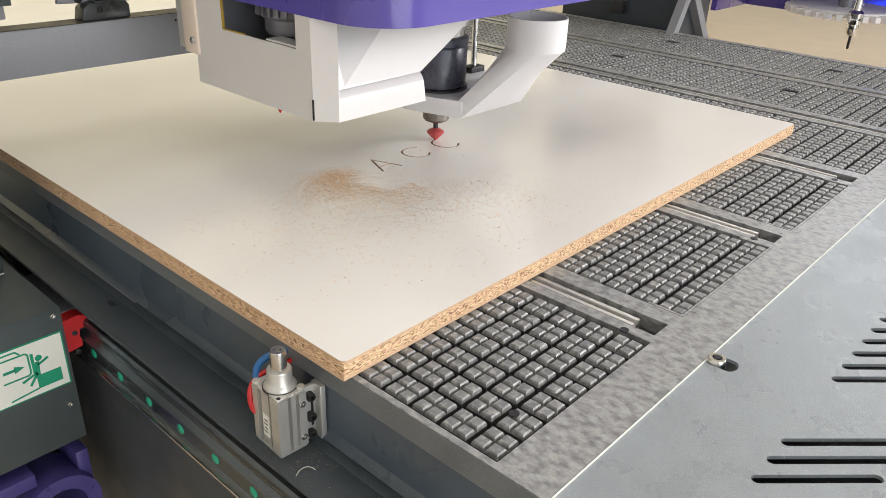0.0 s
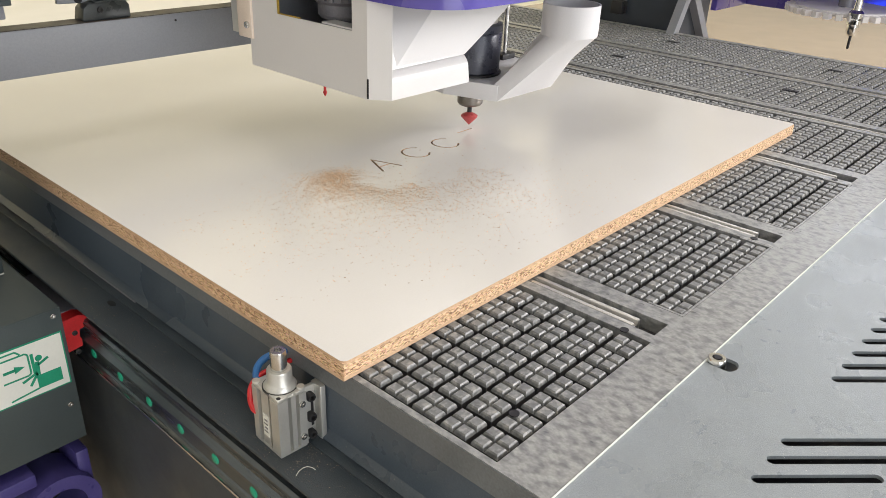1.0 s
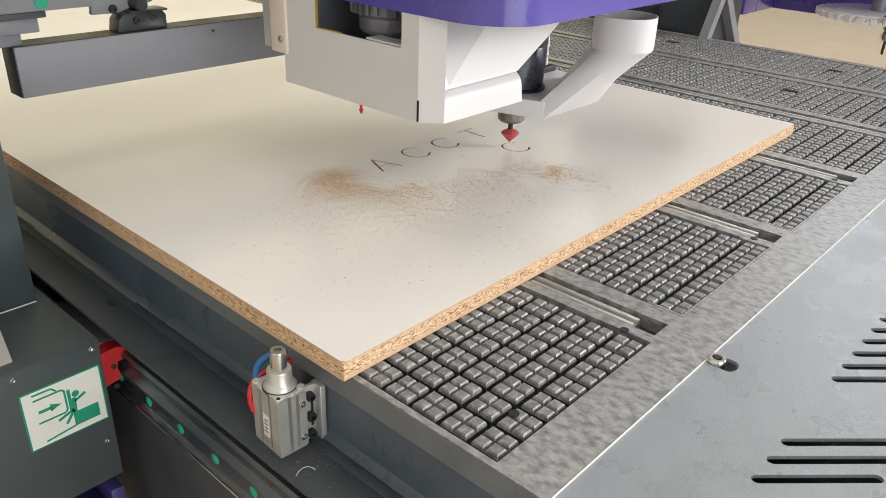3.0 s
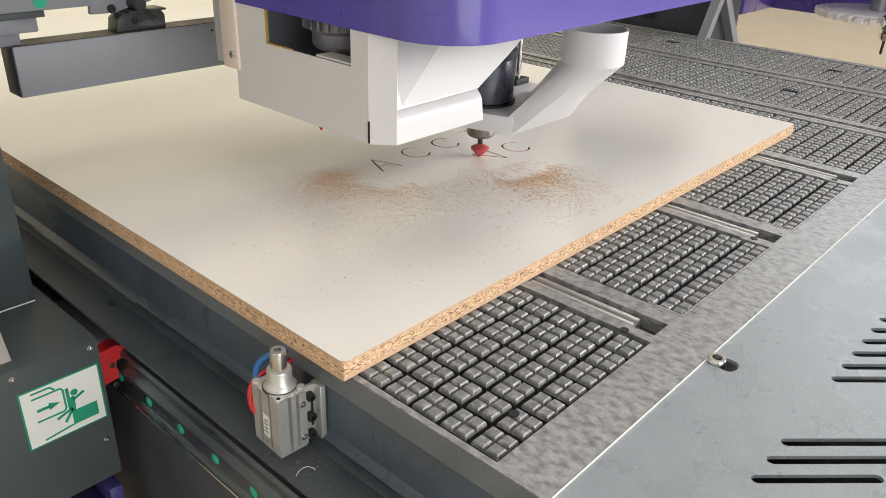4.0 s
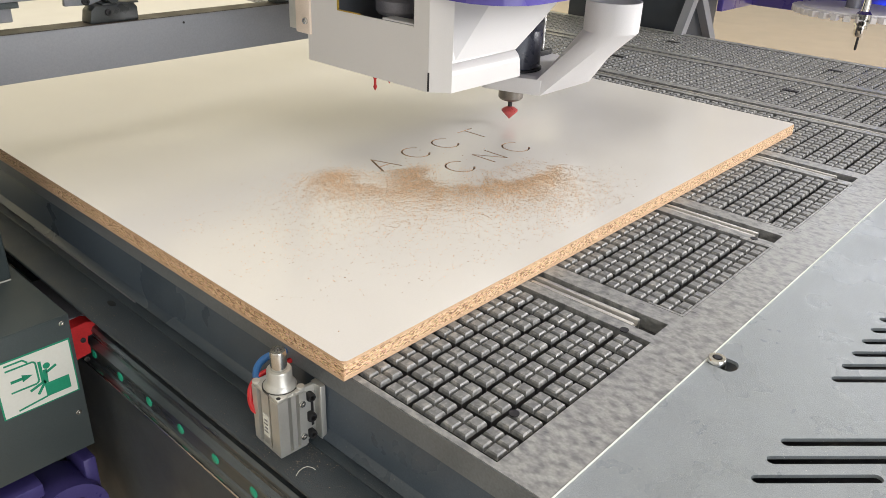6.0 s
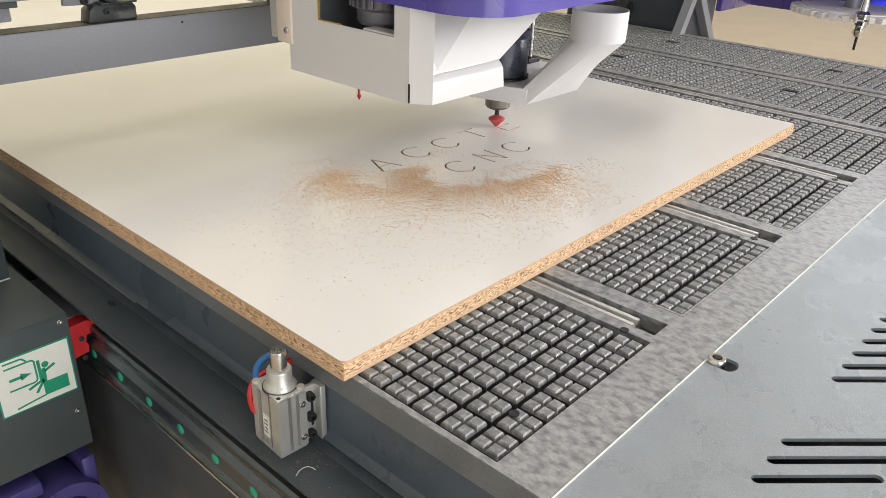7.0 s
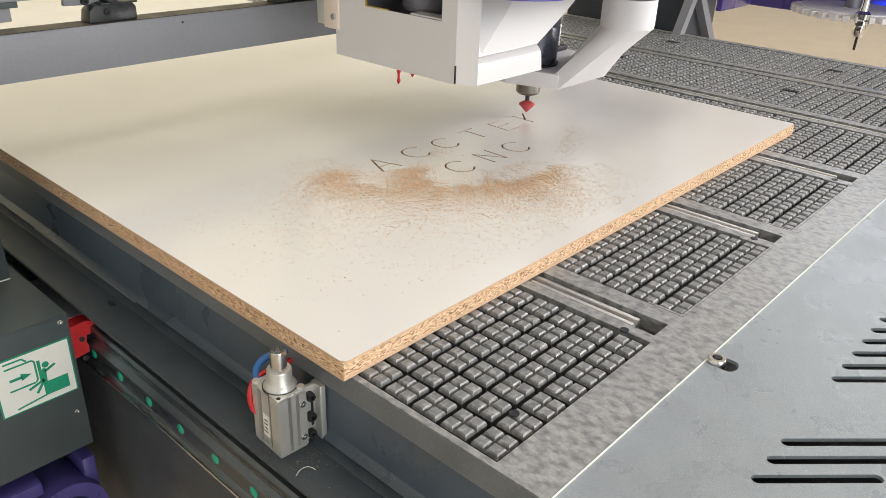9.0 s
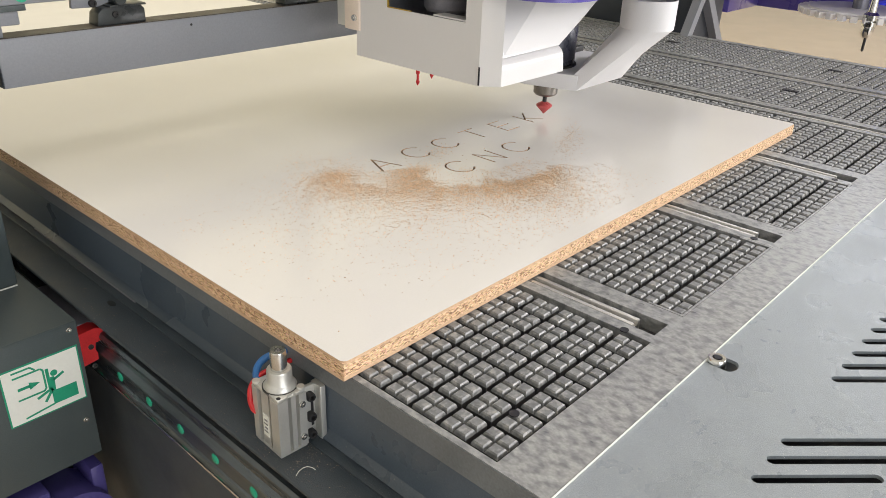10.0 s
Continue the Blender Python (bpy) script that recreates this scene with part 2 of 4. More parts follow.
# unseen wall; its high opening is assumed from the cover plate's bright sheen
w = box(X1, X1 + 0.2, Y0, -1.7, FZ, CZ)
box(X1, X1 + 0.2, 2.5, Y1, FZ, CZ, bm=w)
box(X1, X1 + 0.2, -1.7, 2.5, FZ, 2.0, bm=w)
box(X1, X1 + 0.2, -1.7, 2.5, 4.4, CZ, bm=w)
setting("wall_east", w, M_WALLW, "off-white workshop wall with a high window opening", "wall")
# unseen wall; window set by shadow direction, doorway added to let in front light
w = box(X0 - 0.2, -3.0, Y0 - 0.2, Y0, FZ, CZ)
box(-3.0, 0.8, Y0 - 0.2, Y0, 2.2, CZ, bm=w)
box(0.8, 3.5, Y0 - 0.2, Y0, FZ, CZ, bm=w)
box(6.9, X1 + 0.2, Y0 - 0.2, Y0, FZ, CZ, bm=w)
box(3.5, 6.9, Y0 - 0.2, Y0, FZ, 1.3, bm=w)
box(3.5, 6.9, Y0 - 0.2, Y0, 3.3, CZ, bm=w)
setting("wall_south", w, M_WALLW, "off-white workshop wall, unseen, with an assumed open door and a wide window", "wall")
setting("ceiling", box(X0 - 0.2, X1 + 0.2, Y0 - 0.2, Y1 + 0.2, CZ, CZ + 0.1), M_CEIL, "pale workshop ceiling", "ceiling")

# ---- machine table ----
PITCH, PANEL, NPAN = 0.030, 0.2775, 6
XT0, XT1, YT0, YT1 = -0.0105, 1.622, -0.049, 2.62
PX0, PXW = -0.0045, 0.2165          # a panel's recess starts and how wide it is
GROOVE = -0.0075
DEEP = -0.015


def bed_top():
    """The grey top with six long recesses and the slots between them."""
    bm = box(XT0, XT1, YT0, YT1, -0.024, DEEP)
    box(XT0, XT1, YT0, -0.0025, DEEP, 0.0, bm=bm)
    x = XT0
    for k in range(NPAN):
        a = PX0 + k * PANEL
        if k:
            s0 = a - 0.0485                       # slot between the panels
            box(x, s0, -0.0025, YT1, DEEP, 0.0, bm=bm)
            box(s0 + 0.026, a, -0.0025, YT1, DEEP, 0.0, bm=bm)
            box(s0, s0 + 0.026, -0.0025, 0.0010, DEEP, 0.0, bm=bm)
        else:
            box(x, a, -0.0025, YT1, DEEP, 0.0, bm=bm)
        x = a + PXW
    box(x, XT1, -0.0025, YT1, DEEP, 0.0, bm=bm)
    return bm


bed = setting("table_bed", bed_top(), M_BED, "worn grey vacuum table top with recessed grid panels", "machine table")
part("bed_side", box(XT0 - 0.0008, XT0, YT0, YT1, -0.0238, -0.0010), M_BEDSIDE, bed, "dark grey side of the table top", None)
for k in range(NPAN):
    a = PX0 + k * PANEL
    # recess floor coloured dark in place of the shade down there
    part("groove_floor", box(a, a + PXW, -0.0025, YT1 - 0.02, DEEP, DEEP + 0.002), M_BEDDARK, bed, "floor of a grid panel, coloured black for groove shade", None)
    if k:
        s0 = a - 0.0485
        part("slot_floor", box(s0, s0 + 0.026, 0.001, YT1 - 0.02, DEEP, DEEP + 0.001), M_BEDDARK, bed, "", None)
        prof = box(s0 + 0.0045, s0 + 0.0095, 0.026, YT1 - 0.03, DEEP, -0.0022, 0.0008)
        box(s0 + 0.0155, s0 + 0.0205, 0.026, YT1 - 0.03, DEEP, -0.0022, 0.0008, bm=prof)
        box(s0 + 0.0095, s0 + 0.0155, 0.026, YT1 - 0.03, DEEP, -0.0065, bm=prof)
        part("clamping_rail", prof, M_ALUP, bed, "bright aluminium clamping rail in a slot")
        e0 = lathe(s0 + 0.013, 0.0125, [(0.010, DEEP + 0.001), (0.010, DEEP + 0.0016)], 20)
        part("slot_end", e0, M_BLACK, bed, "", None)


def pad_mesh():
    """Four bevelled pads, worn grey on top, on one block darkened for groove shade."""
    w, g, top, low = 0.0252, 0.0013, -0.0003, -0.0042
    bm = box(0, w, 0, w, DEEP, low)
    h = (w - g) / 2
    for i in range(2):
        for j in range(2):
            x, y, c = i * (h + g), j * (h + g), 0.0017
            bm = ring_loft([[(x + d, y + d, z), (x + h - d, y + d, z), (x + h - d, y + h - d, z), (x + d, y + h - d, z)] for d, z in ((0, low), (0.0007, -0.0016), (c, top))], True, bm)
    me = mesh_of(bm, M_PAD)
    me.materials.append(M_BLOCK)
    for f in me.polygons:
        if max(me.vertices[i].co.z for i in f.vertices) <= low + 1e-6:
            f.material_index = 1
    return me


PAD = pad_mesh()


def pad_spots():
    near, rest = [], []
    for k in range(NPAN):
        for i in range(7):
            x = PX0 + 0.0050 + k * PANEL + i * PITCH
            for j in range(60):
                y = 0.0010 + j * PITCH
                if x < 0.90 and y > 0.155:
                    continue                       # under the sheet
                (near if (k < 4 and y < 0.17) or (k == 3 and y < 0.6) else rest).append((x, y))
    return near, rest


# ---- cover plate at the table's end, with slanting vents ----
def slot_outline(x, y, length, half):
    """A round-ended slot from (x, y) along (1, -1)."""
    d = Vector((1, -1)).normalized()
    nrm = Vector((1, 1)).normalized()
    a, b = Vector((x, y)), Vector((x, y)) + d * length
    pts = []
    for i in range(7):
        t = math.pi * i / 6
        pts.append(a + nrm * (half * math.cos(t)) - d * (half * math.sin(t)))
    for i in range(7):
        t = math.pi * i / 6
        pts.append(b - nrm * (half * math.cos(t)) + d * (half * math.sin(t)))
    return pts


def cut_sheet(outer, holes, z0, z1):
    """A flat sheet from an outline with holes in it, with thickness."""
    verts, faces = [Vector(p) for p in outer], [list(range(len(outer)))]
    for h in holes:
        faces.append(list(range(len(verts), len(verts) + len(h))))
        verts += [Vector(p) for p in h]
    v2, _, f2, _, _, orig = delaunay_2d_cdt(verts, [], faces, 0, 1e-6)
    return v2, f2, orig


def sheet_bm(v2, faces, z0, z1):
    bm = bmesh.new()
    top = {}
    for f in faces:
        for i in f:
            if i not in top:
                top[i] = (bm.verts.new((v2[i].x, v2[i].y, z1)), bm.verts.new((v2[i].x, v2[i].y, z0)))
    count = {}
    for f in faces:
        bm.faces.new([top[i][0] for i in f])
        bm.faces.new([top[i][1] for i in reversed(f)])
        for a, b in zip(f, f[1:] + f[:1]):
            count.setdefault((min(a, b), max(a, b)), []).append((a, b))
    for es in count.values():
        if len(es) == 1:
            a, b = es[0]
            bm.faces.new([top[b][0], top[a][0], top[a][1], top[b][1]])
    return bm


vents = [slot_outline(x, -0.1405, 0.086, 0.0042) for x in (0.1115, 0.1385, 0.1655, 0.2765, 0.3025, 0.3300, 0.3580, 0.3850, 0.412, 0.439, 0.55, 0.577, 0.604, 0.631)]
bolt_slot = [Vector((0.2301 + 0.0098 * math.cos(t), -0.0609 + (0.0070 if math.sin(t) > 0 else -0.0070) + 0.0065 * math.sin(t))) for t in [i * 2 * math.pi / 24 for i in range(24)]]
v2, f2, org = cut_sheet([(-0.0115, -0.62), (1.63, -0.62), (1.63, -0.0500), (-0.0115, -0.0500)], vents + [bolt_slot], 0, 0)
solid = [f for f, o in zip(f2, org) if set(o) == {0}]
cover = setting("cover_plate", sheet_bm(v2, solid, -0.0045, -0.0015), M_PLATE, "grey painted sheet steel cover with slanting vent slots", "cover plate")
tagged(cover, "", "", "", "structure")
# black tray keeps the vents dark, standing in for the shade below them
part("vent_shade_tray", box(0.0, 1.62, -0.61, -0.052, -0.06, -0.05), M_BLACK, cover, "black tray put under the vents in place of shade", None)
# white strip in place of the glint along the bare sheet edge
edge = box(-0.0115, 1.63, -0.0500, -0.0495, -0.0045, 0.0004)
part("glint_edge", edge, M_PAPER, cover, "bare sheet edge, coloured white for its glint", None)
screw = thing("cap_screw", "bright steel socket-head screw in an oblong hole of the cover", "screw", at=(0.2296, -0.0562, -0.0100))
part("screw_head", bolt_mesh(0.0086, 0.0120), M_STEEL, screw)
part("washer", lathe(0, 0, [(0.0098, -0.001), (0.0098, 0.001)], 24), M_STEEL, screw)
part("socket", lathe(0, 0, [(0.0036, 0.0050), (0.0036, 0.0124)], 6), M_BLACK, screw, "", None)

# ---- the table's side: beam, ledge, rail ----
side = setting("side_beam", box(-0.0065, 0.05, -0.046, YT1, -0.40, -0.0245), M_FRAME, "dark slate painted steel side of the machine bed", "machine frame")
part("side_plate", box(-0.0090, -0.0065, -0.0475, YT1, -0.40, -0.0243, 0.0006), M_FRAME, side)
part("ledge", box(-0.0668, -0.0095, -0.40, YT1, -0.0842, -0.080, 0.0018, seg=3), M_LEDGE, side, "dusty dark ledge along the bed")
part("ledge_strip", box(-0.0268, -0.0092, -0.40, YT1, -0.0802, -0.0788, 0.0006, seg=3), M_LEDGE, side)
for i in range(36):
    y = 0.505 + i * 0.0075
    part("weld_spot", turned(lathe(0, 0, [(0.0007, -0.0032), (0.0011, 0), (0.0007, 0.0032)], 8), Matrix.Translation((-0.0172, y, -0.0782)) @ pose(0, 0, 0, 90)), M_MOTOR, side)
part("weld_angle", ring_loft([[(-0.0088, -0.3, -0.0779), (-0.0165, -0.3, -0.0779), (-0.0120, -0.3, -0.0760), (-0.0088, -0.3, -0.0715)], [(-0.0088, YT1, -0.0779), (-0.0165, YT1, -0.0779), (-0.0120, YT1, -0.0760), (-0.0088, YT1, -0.0715)]]), M_FRAME, side)
# lip coloured near black to give the shaded gap under the ledge
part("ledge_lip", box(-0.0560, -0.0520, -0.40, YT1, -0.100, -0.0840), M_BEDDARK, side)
part("lower_beam", box(-0.045, -0.01, -0.40, YT1, -0.62, -0.125), M_UNDER, side)
part("end_face", box(-0.0090, 1.62, -0.0490, -0.0476, -0.40, -0.0245), M_FRAME, side)
part("lower_flange", box(-0.0560, -0.045, -0.40, YT1, -0.1785, -0.1755, 0.0006), M_STEEL, side, "bare steel edge below the rail")
hole = lathe(0, 0, [(0.0045, 0), (0.0045, 0.001)], 16)
turned(hole, Matrix.Translation((-0.0360, 0.520, -0.0805)) @ Matrix.Diagonal((0.8, 1.7, 1.0, 1.0)))
part("bolt_hole", hole, M_BLACK, side, "", None)
rail = thing("linear_rail", "oiled steel linear guide rail with green bolt plugs", "guide rail", at=(0, 0, 0))
rp = [(-0.045, -0.1755), (-0.0525, -0.1755), (-0.0525, -0.1700), (-0.0508, -0.1680), (-0.0508, -0.1490), (-0.0548, -0.1465), (-0.0552, -0.1420), (-0.0530, -0.1385), (-0.0505, -0.1350), (-0.0500, -0.1310), (-0.0520, -0.1270), (-0.0528, -0.1215), (-0.0505, -0.1170), (-0.045, -0.1150)]
part("rail_bar", ring_loft([[(x, -0.40, z) for x, z in rp], [(x, YT1, z) for x, z in rp]]), M_RAIL, rail, "", 20)
for i in range(16):
    y = 0.111 + i * 0.064
    p_ = lathe(0, 0, [(0.0058, 0), (0.0058, 0.0008), (0.0050, 0.0012)], 18)
    turned(p_, Matrix.Translation((-0.0506, y, -0.1590)) @ pose(0, 0, 0, 0, -90))
    part("bolt_plug", p_, M_CAPGREEN, rail, "green plastic bolt plug")
for i in range(9):
    y = 0.145 + i * 0.055
    s_ = bolt_mesh(0.0028, 0.002, "-x")
    turned(s_, Matrix.Translation((-0.0452, y, -0.1835)))
    part("flange_screw", s_, M_STEEL, rail)

# ---- stop cylinder beside the table ----
cyl = thing("stop_cylinder", "compact aluminium air cylinder standing on the dusty ledge", "air cylinder", at=(-0.0418, 0.1998, -0.080))
cyl.rotation_euler = (0, 0, radians(-3))


def cylinder_body():
    # extruded body with grooves down its sides
    w, d = 0.0140, 0.0192
    pts = [(-w, -d), (-w * 0.30, -d), (-w * 0.30, -d + 0.0065), (-w * 0.02, -d + 0.0065), (-w * 0.02, -d + 0.0012), (w * 0.30, -d + 0.0012), (w * 0.30, -d + 0.0050), (w * 0.48, -d + 0.0050), (w * 0.48, -d), (w, -d),
           (w, d), (-w, d), (-w, d * 0.62), (-w + 0.0055, d * 0.62), (-w + 0.0055, d * 0.40), (-w + 0.0012, d * 0.40), (-w + 0.0012, -d * 0.18), (-w + 0.0065, -d * 0.18), (-w + 0.0065, -d * 0.40), (-w, -d * 0.40)]
    return ring_loft([[(x, y, 0.002) for x, y in pts], [(x, y, 0.0565) for x, y in pts]])


part("body", cylinder_body(), M_ALU, cyl, "grooved cast aluminium body")
part("foot_edge", box(-0.0132, 0.0132, -0.0184, 0.0184, 0.0, 0.002), M_ALU, cyl)
part("head_plate", prism([(-0.0135, -0.0190), (-0.004, -0.0190), (-0.0035, -0.0162), (0.0035, -0.0162), (0.004, -0.0190), (0.0135, -0.0190), (0.0135, 0.0190), (-0.0135, 0.0190), (-0.0135, 0.006), (-0.011, 0.005), (-0.011, -0.005), (-0.0135, -0.006)], 0.0565, 0.0598, 0.0006), M_ALU, cyl)
# dark disc in place of the shade in a ring groove
part("head_groove", lathe(0.001, -0.001, [(0.0150, 0.0590), (0.0150, 0.0601)], 36), M_BEDDARK, cyl, "", None)
part("collar", lathe(0.001, -0.001, [(0.0140, 0.0598), (0.0140, 0.0607), (0.0118, 0.0640), (0.0106, 0.0658), (0.0106, 0.0750), (0.0099, 0.0766)], 36), M_ALU, cyl, "machined aluminium collar")
part("piston_rod", lathe(0.001, -0.001, [(0.0069, 0.076), (0.0069, 0.0925), (0.0064, 0.0943), (0.0048, 0.0943), (0.0030, 0.0943), (0.0028, 0.0900)], 32), M_STEEL, cyl, "polished steel piston rod with a hollow end")
for sx, sy in ((0.0115, -0.0155), (-0.0115, 0.0155)):
    part("lug", lathe(sx, sy, [(0.0036, 0.0595), (0.0036, 0.0612), (0.0030, 0.0618)], 18), M_ALU, cyl)
for sx, sy in ((-0.0108, -0.0162), (-0.0108, 0.0162), (0.0108, -0.0162), (0.0108, 0.0162)):
    part("bolt_hole", lathe(sx, sy, [(0.0019, 0.0590), (0.0019, 0.0600)], 14), M_BLACK, cyl, "", None)
for z in (0.012, 0.046):
    b_ = bolt_mesh(0.0030, 0.0018, "-y")
    turned(b_, Matrix.Translation((0.0095, -0.0192, z)))
    part("side_screw", b_, M_STEEL, cyl)
part("type_plate", box(-0.0134, -0.0126, -0.0020, 0.0060, 0.012, 0.034), M_PAPER, cyl, "small grey type plate with unreadable print")
for i, z in enumerate((0.016, 0.020, 0.024, 0.028)):
    part("print_bar", box(-0.0136, -0.0134, -0.0008, 0.0048 - 0.001 * (i % 2), z, z + 0.0014), M_MOTOR, cyl, "", None)
part("bracket", box(0.0142, 0.0262, -0.0140, -0.0100, 0.0, 0.0560, 0.0006), M_ALU, cyl, "aluminium mounting bracket")
part("bracket_flange", box(0.0262, 0.0318, -0.0220, -0.008, 0.0, 0.0560, 0.0008), M_ALU, cyl)
for z, r in ((0.047, 0.0042), (0.026, 0.0046), (0.008, 0.0042)):
    b_ = bolt_mesh(r, 0.0062, "-y")
    turned(b_, Matrix.Translation((0.0195, -0.0138, z)))
    part("black_bolt", b_, M_RUBBER, cyl, "black socket-head bolt")
part("bracket_slot", box(0.0215, 0.0240, -0.0144, -0.0139, 0.014, 0.044), M_BLACK, cyl, "", None)
hose_r = tube(smooth_line([(-0.0100, 0.0165, 0.026), (-0.0140, 0.0195, 0.030), (-0.0150, 0.0220, 0.040), (-0.0120, 0.0240, 0.050), (-0.004, 0.0250, 0.056), (0.008, 0.025, 0.058), (0.034, 0.025, 0.058)]), 0.0024)
part("air_hose", hose_r, M_RED, cyl, "red air hose")
hose_b = tube(smooth_line([(0.0, 0.0170, 0.050), (-0.004, 0.021, 0.052), (-0.005, 0.026, 0.056), (-0.001, 0.030, 0.062), (0.008, 0.032, 0.066), (0.020, 0.032, 0.066), (0.034, 0.032, 0.064)]), 0.0032)
part("air_hose", hose_b, M_BLUE, cyl, "blue air hose")

# ---- sheet of chipboard ----
BX0, BX1, BY0, BY1, BT = -0.0188, 0.9400, 0.1430, 2.5800, 0.0185
GDEPTH = 0.0016
board = thing("chipboard_sheet", "white melamine faced chipboard sheet being engraved on the table", "board")


def rounded_rect(x0, x1, y0, y1, r, n=6):
    pts = []
    for cx, cy, a in ((x1 - r, y1 - r, 0), (x0 + r, y1 - r, 90), (x0 + r, y0 + r, 180), (x1 - r, y0 + r, 270)):
        pts += [(cx + r * math.cos(radians(a + 90 * i / n)), cy + r * math.sin(radians(a + 90 * i / n))) for i in range(n + 1)]
    return pts


outline = rounded_rect(BX0, BX1, BY0, BY1, 0.006)
core_outline = rounded_rect(BX0, BX1, BY0, BY1, 0.0008, 2)
part("core", ring_loft([[(x, y, z) for x, y in core_outline] for z in (0.0003, BT - GDEPTH)]), M_CORE, board, "raw chipboard core", None)


def c_points(cx, cy, rx=0.0185, ry=0.0200, a0=38, a1=318, n=12):
    return [(cx + rx * math.cos(radians(a0 + (a1 - a0) * i / n)), cy + ry * math.sin(radians(a0 + (a1 - a0) * i / n))) for i in range(n + 1)]


YA, YB = 0.4542, 0.3760            # the middles of the two engraved rows
H = 0.0200
# strokes in the order in which they are milled: points, start, end (seconds; None: milled before)
STROKES = [
    ([(0.2968, 0.4308), (0.3143, 0.4725), (0.3290, 0.4304)], None, None),
    ([(0.3040, 0.4455), (0.3232, 0.4455)], None, None),
    (c_points(0.3800, YA), None, None),
    (c_points(0.4400, YA)[3:][::-1], None, None),
    (c_points(0.4400, YA)[:4][::-1], 0.0, 0.22),
    ([(0.4900, YA + H), (0.5200, YA + H)], 0.55, 0.95),
    ([(0.5045, YA + H), (0.5045, YA - H)], 1.2, 1.62),
    (c_points(0.5030, YB), 2.0, 2.85),
    ([(0.4580, YB + H), (0.4580, YB - H)], 3.15, 3.48),
    ([(0.4580, YB - H), (0.4320, YB + H)], 3.48, 3.88),
    ([(0.4320, YB + H), (0.4320, YB - H)], 3.9, 4.22),
    (c_points(0.3835, YB), 4.6, 5.4),
    ([(0.5830, 0.4530), (0.5560, 0.4530)], 6.08, 6.3),
    ([(0.5830, YA - H - 0.003), (0.5550, YA - H - 0.003)], 6.5, 6.78),
    ([(0.5550, YA - H - 0.003), (0.5560, YA + H - 0.002)], 6.8, 7.15),
    ([(0.5560, YA + H - 0.002), (0.5830, YA + H - 0.002)], 7.15, 7.42),
    ([(0.6198, 0.4728), (0.6202, 0.4309)], 7.75, 8.12),
    ([(0.6210, 0.4480), (0.6452, 0.4722)], 8.5, 8.85),
    ([(0.6255, 0.4520), (0.6450, 0.4320)], 9.15, 9.5),
]

# the figure to which each stroke belongs
LETTER = [0, 0, 1, 2, 2, 3, 3, 4, 5, 5, 5, 6, 7, 7, 7, 7, 8, 8, 8]


def stroke_quads():
    quads = []
    hw = 0.0014
    for index, (pts, t0, t1) in enumerate(STROKES):
        n = len(pts) - 1
        lengths = [(Vector(b) - Vector(a)).length for a, b in zip(pts, pts[1:])]
        run, total = 0, sum(lengths)
        for a, b, ln in zip(pts, pts[1:], lengths):
            a, b = Vector(a), Vector(b)
            d = (b - a).normalized()
            q = Vector((-d.y, d.x))
            cuts = max(1, round(ln / 0.008))
            for i in range(cuts):
                s, e = a.lerp(b, i / cuts), a.lerp(b, (i + 1) / cuts)
                s, e = s - d * (0.0008 if i == 0 else 0), e + d * (0.0008 if i == cuts - 1 else 0)
                when = None if t0 is None else t0 + (t1 - t0) * (run + ln * (i + 0.5) / cuts) / total
                quads.append(([s + q * hw, s - q * hw, e - q * hw, e + q * hw], when, index))
            run += ln
    return quads


QUADS = stroke_quads()
v2, f2, org = cut_sheet([Vector(p) for p in outline], [q[0] for q in QUADS], 0, 0)
top_faces, slivers = [], {}
for f, o in zip(f2, org):
    owners = [k - 1 for k in o if k > 0]
    if not owners:
        if 0 in o:
            top_faces.append(f)
        continue
    times = [QUADS[k][1] for k in owners]
    if None in times:
        continue
    k = min(owners, key=lambda i: QUADS[i][1])
    slivers.setdefault(k, []).append(f)
part("core_skin", sheet_bm(v2, top_faces, BT - GDEPTH, BT - 0.0003), M_CORE, board, "", None)
part("melamine_face", sheet_bm(v2, top_faces, BT - 0.0003, BT), M_MELA, board, "smooth off-white melamine face with engraved figures", None)
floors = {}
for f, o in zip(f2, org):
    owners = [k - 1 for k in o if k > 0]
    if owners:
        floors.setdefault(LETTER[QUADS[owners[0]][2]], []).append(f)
# thin dark sheet over the core, as the shade in the grooves
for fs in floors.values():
    part("engraved_figure", sheet_bm(v2, fs, BT - GDEPTH - 0.0002, BT - GDEPTH + 0.0001), M_GROOVE, board, "milled floor of an engraved figure, darkened for groove shade", None)
SLIVERS = []
for k, fs in slivers.items():
    SLIVERS.append((part("sliver", sheet_bm(v2, fs, BT - GDEPTH + 0.0002, BT), M_MELA, board, "", None), QUADS[k][1]))

# ---- wood dust ----
random.seed(7)


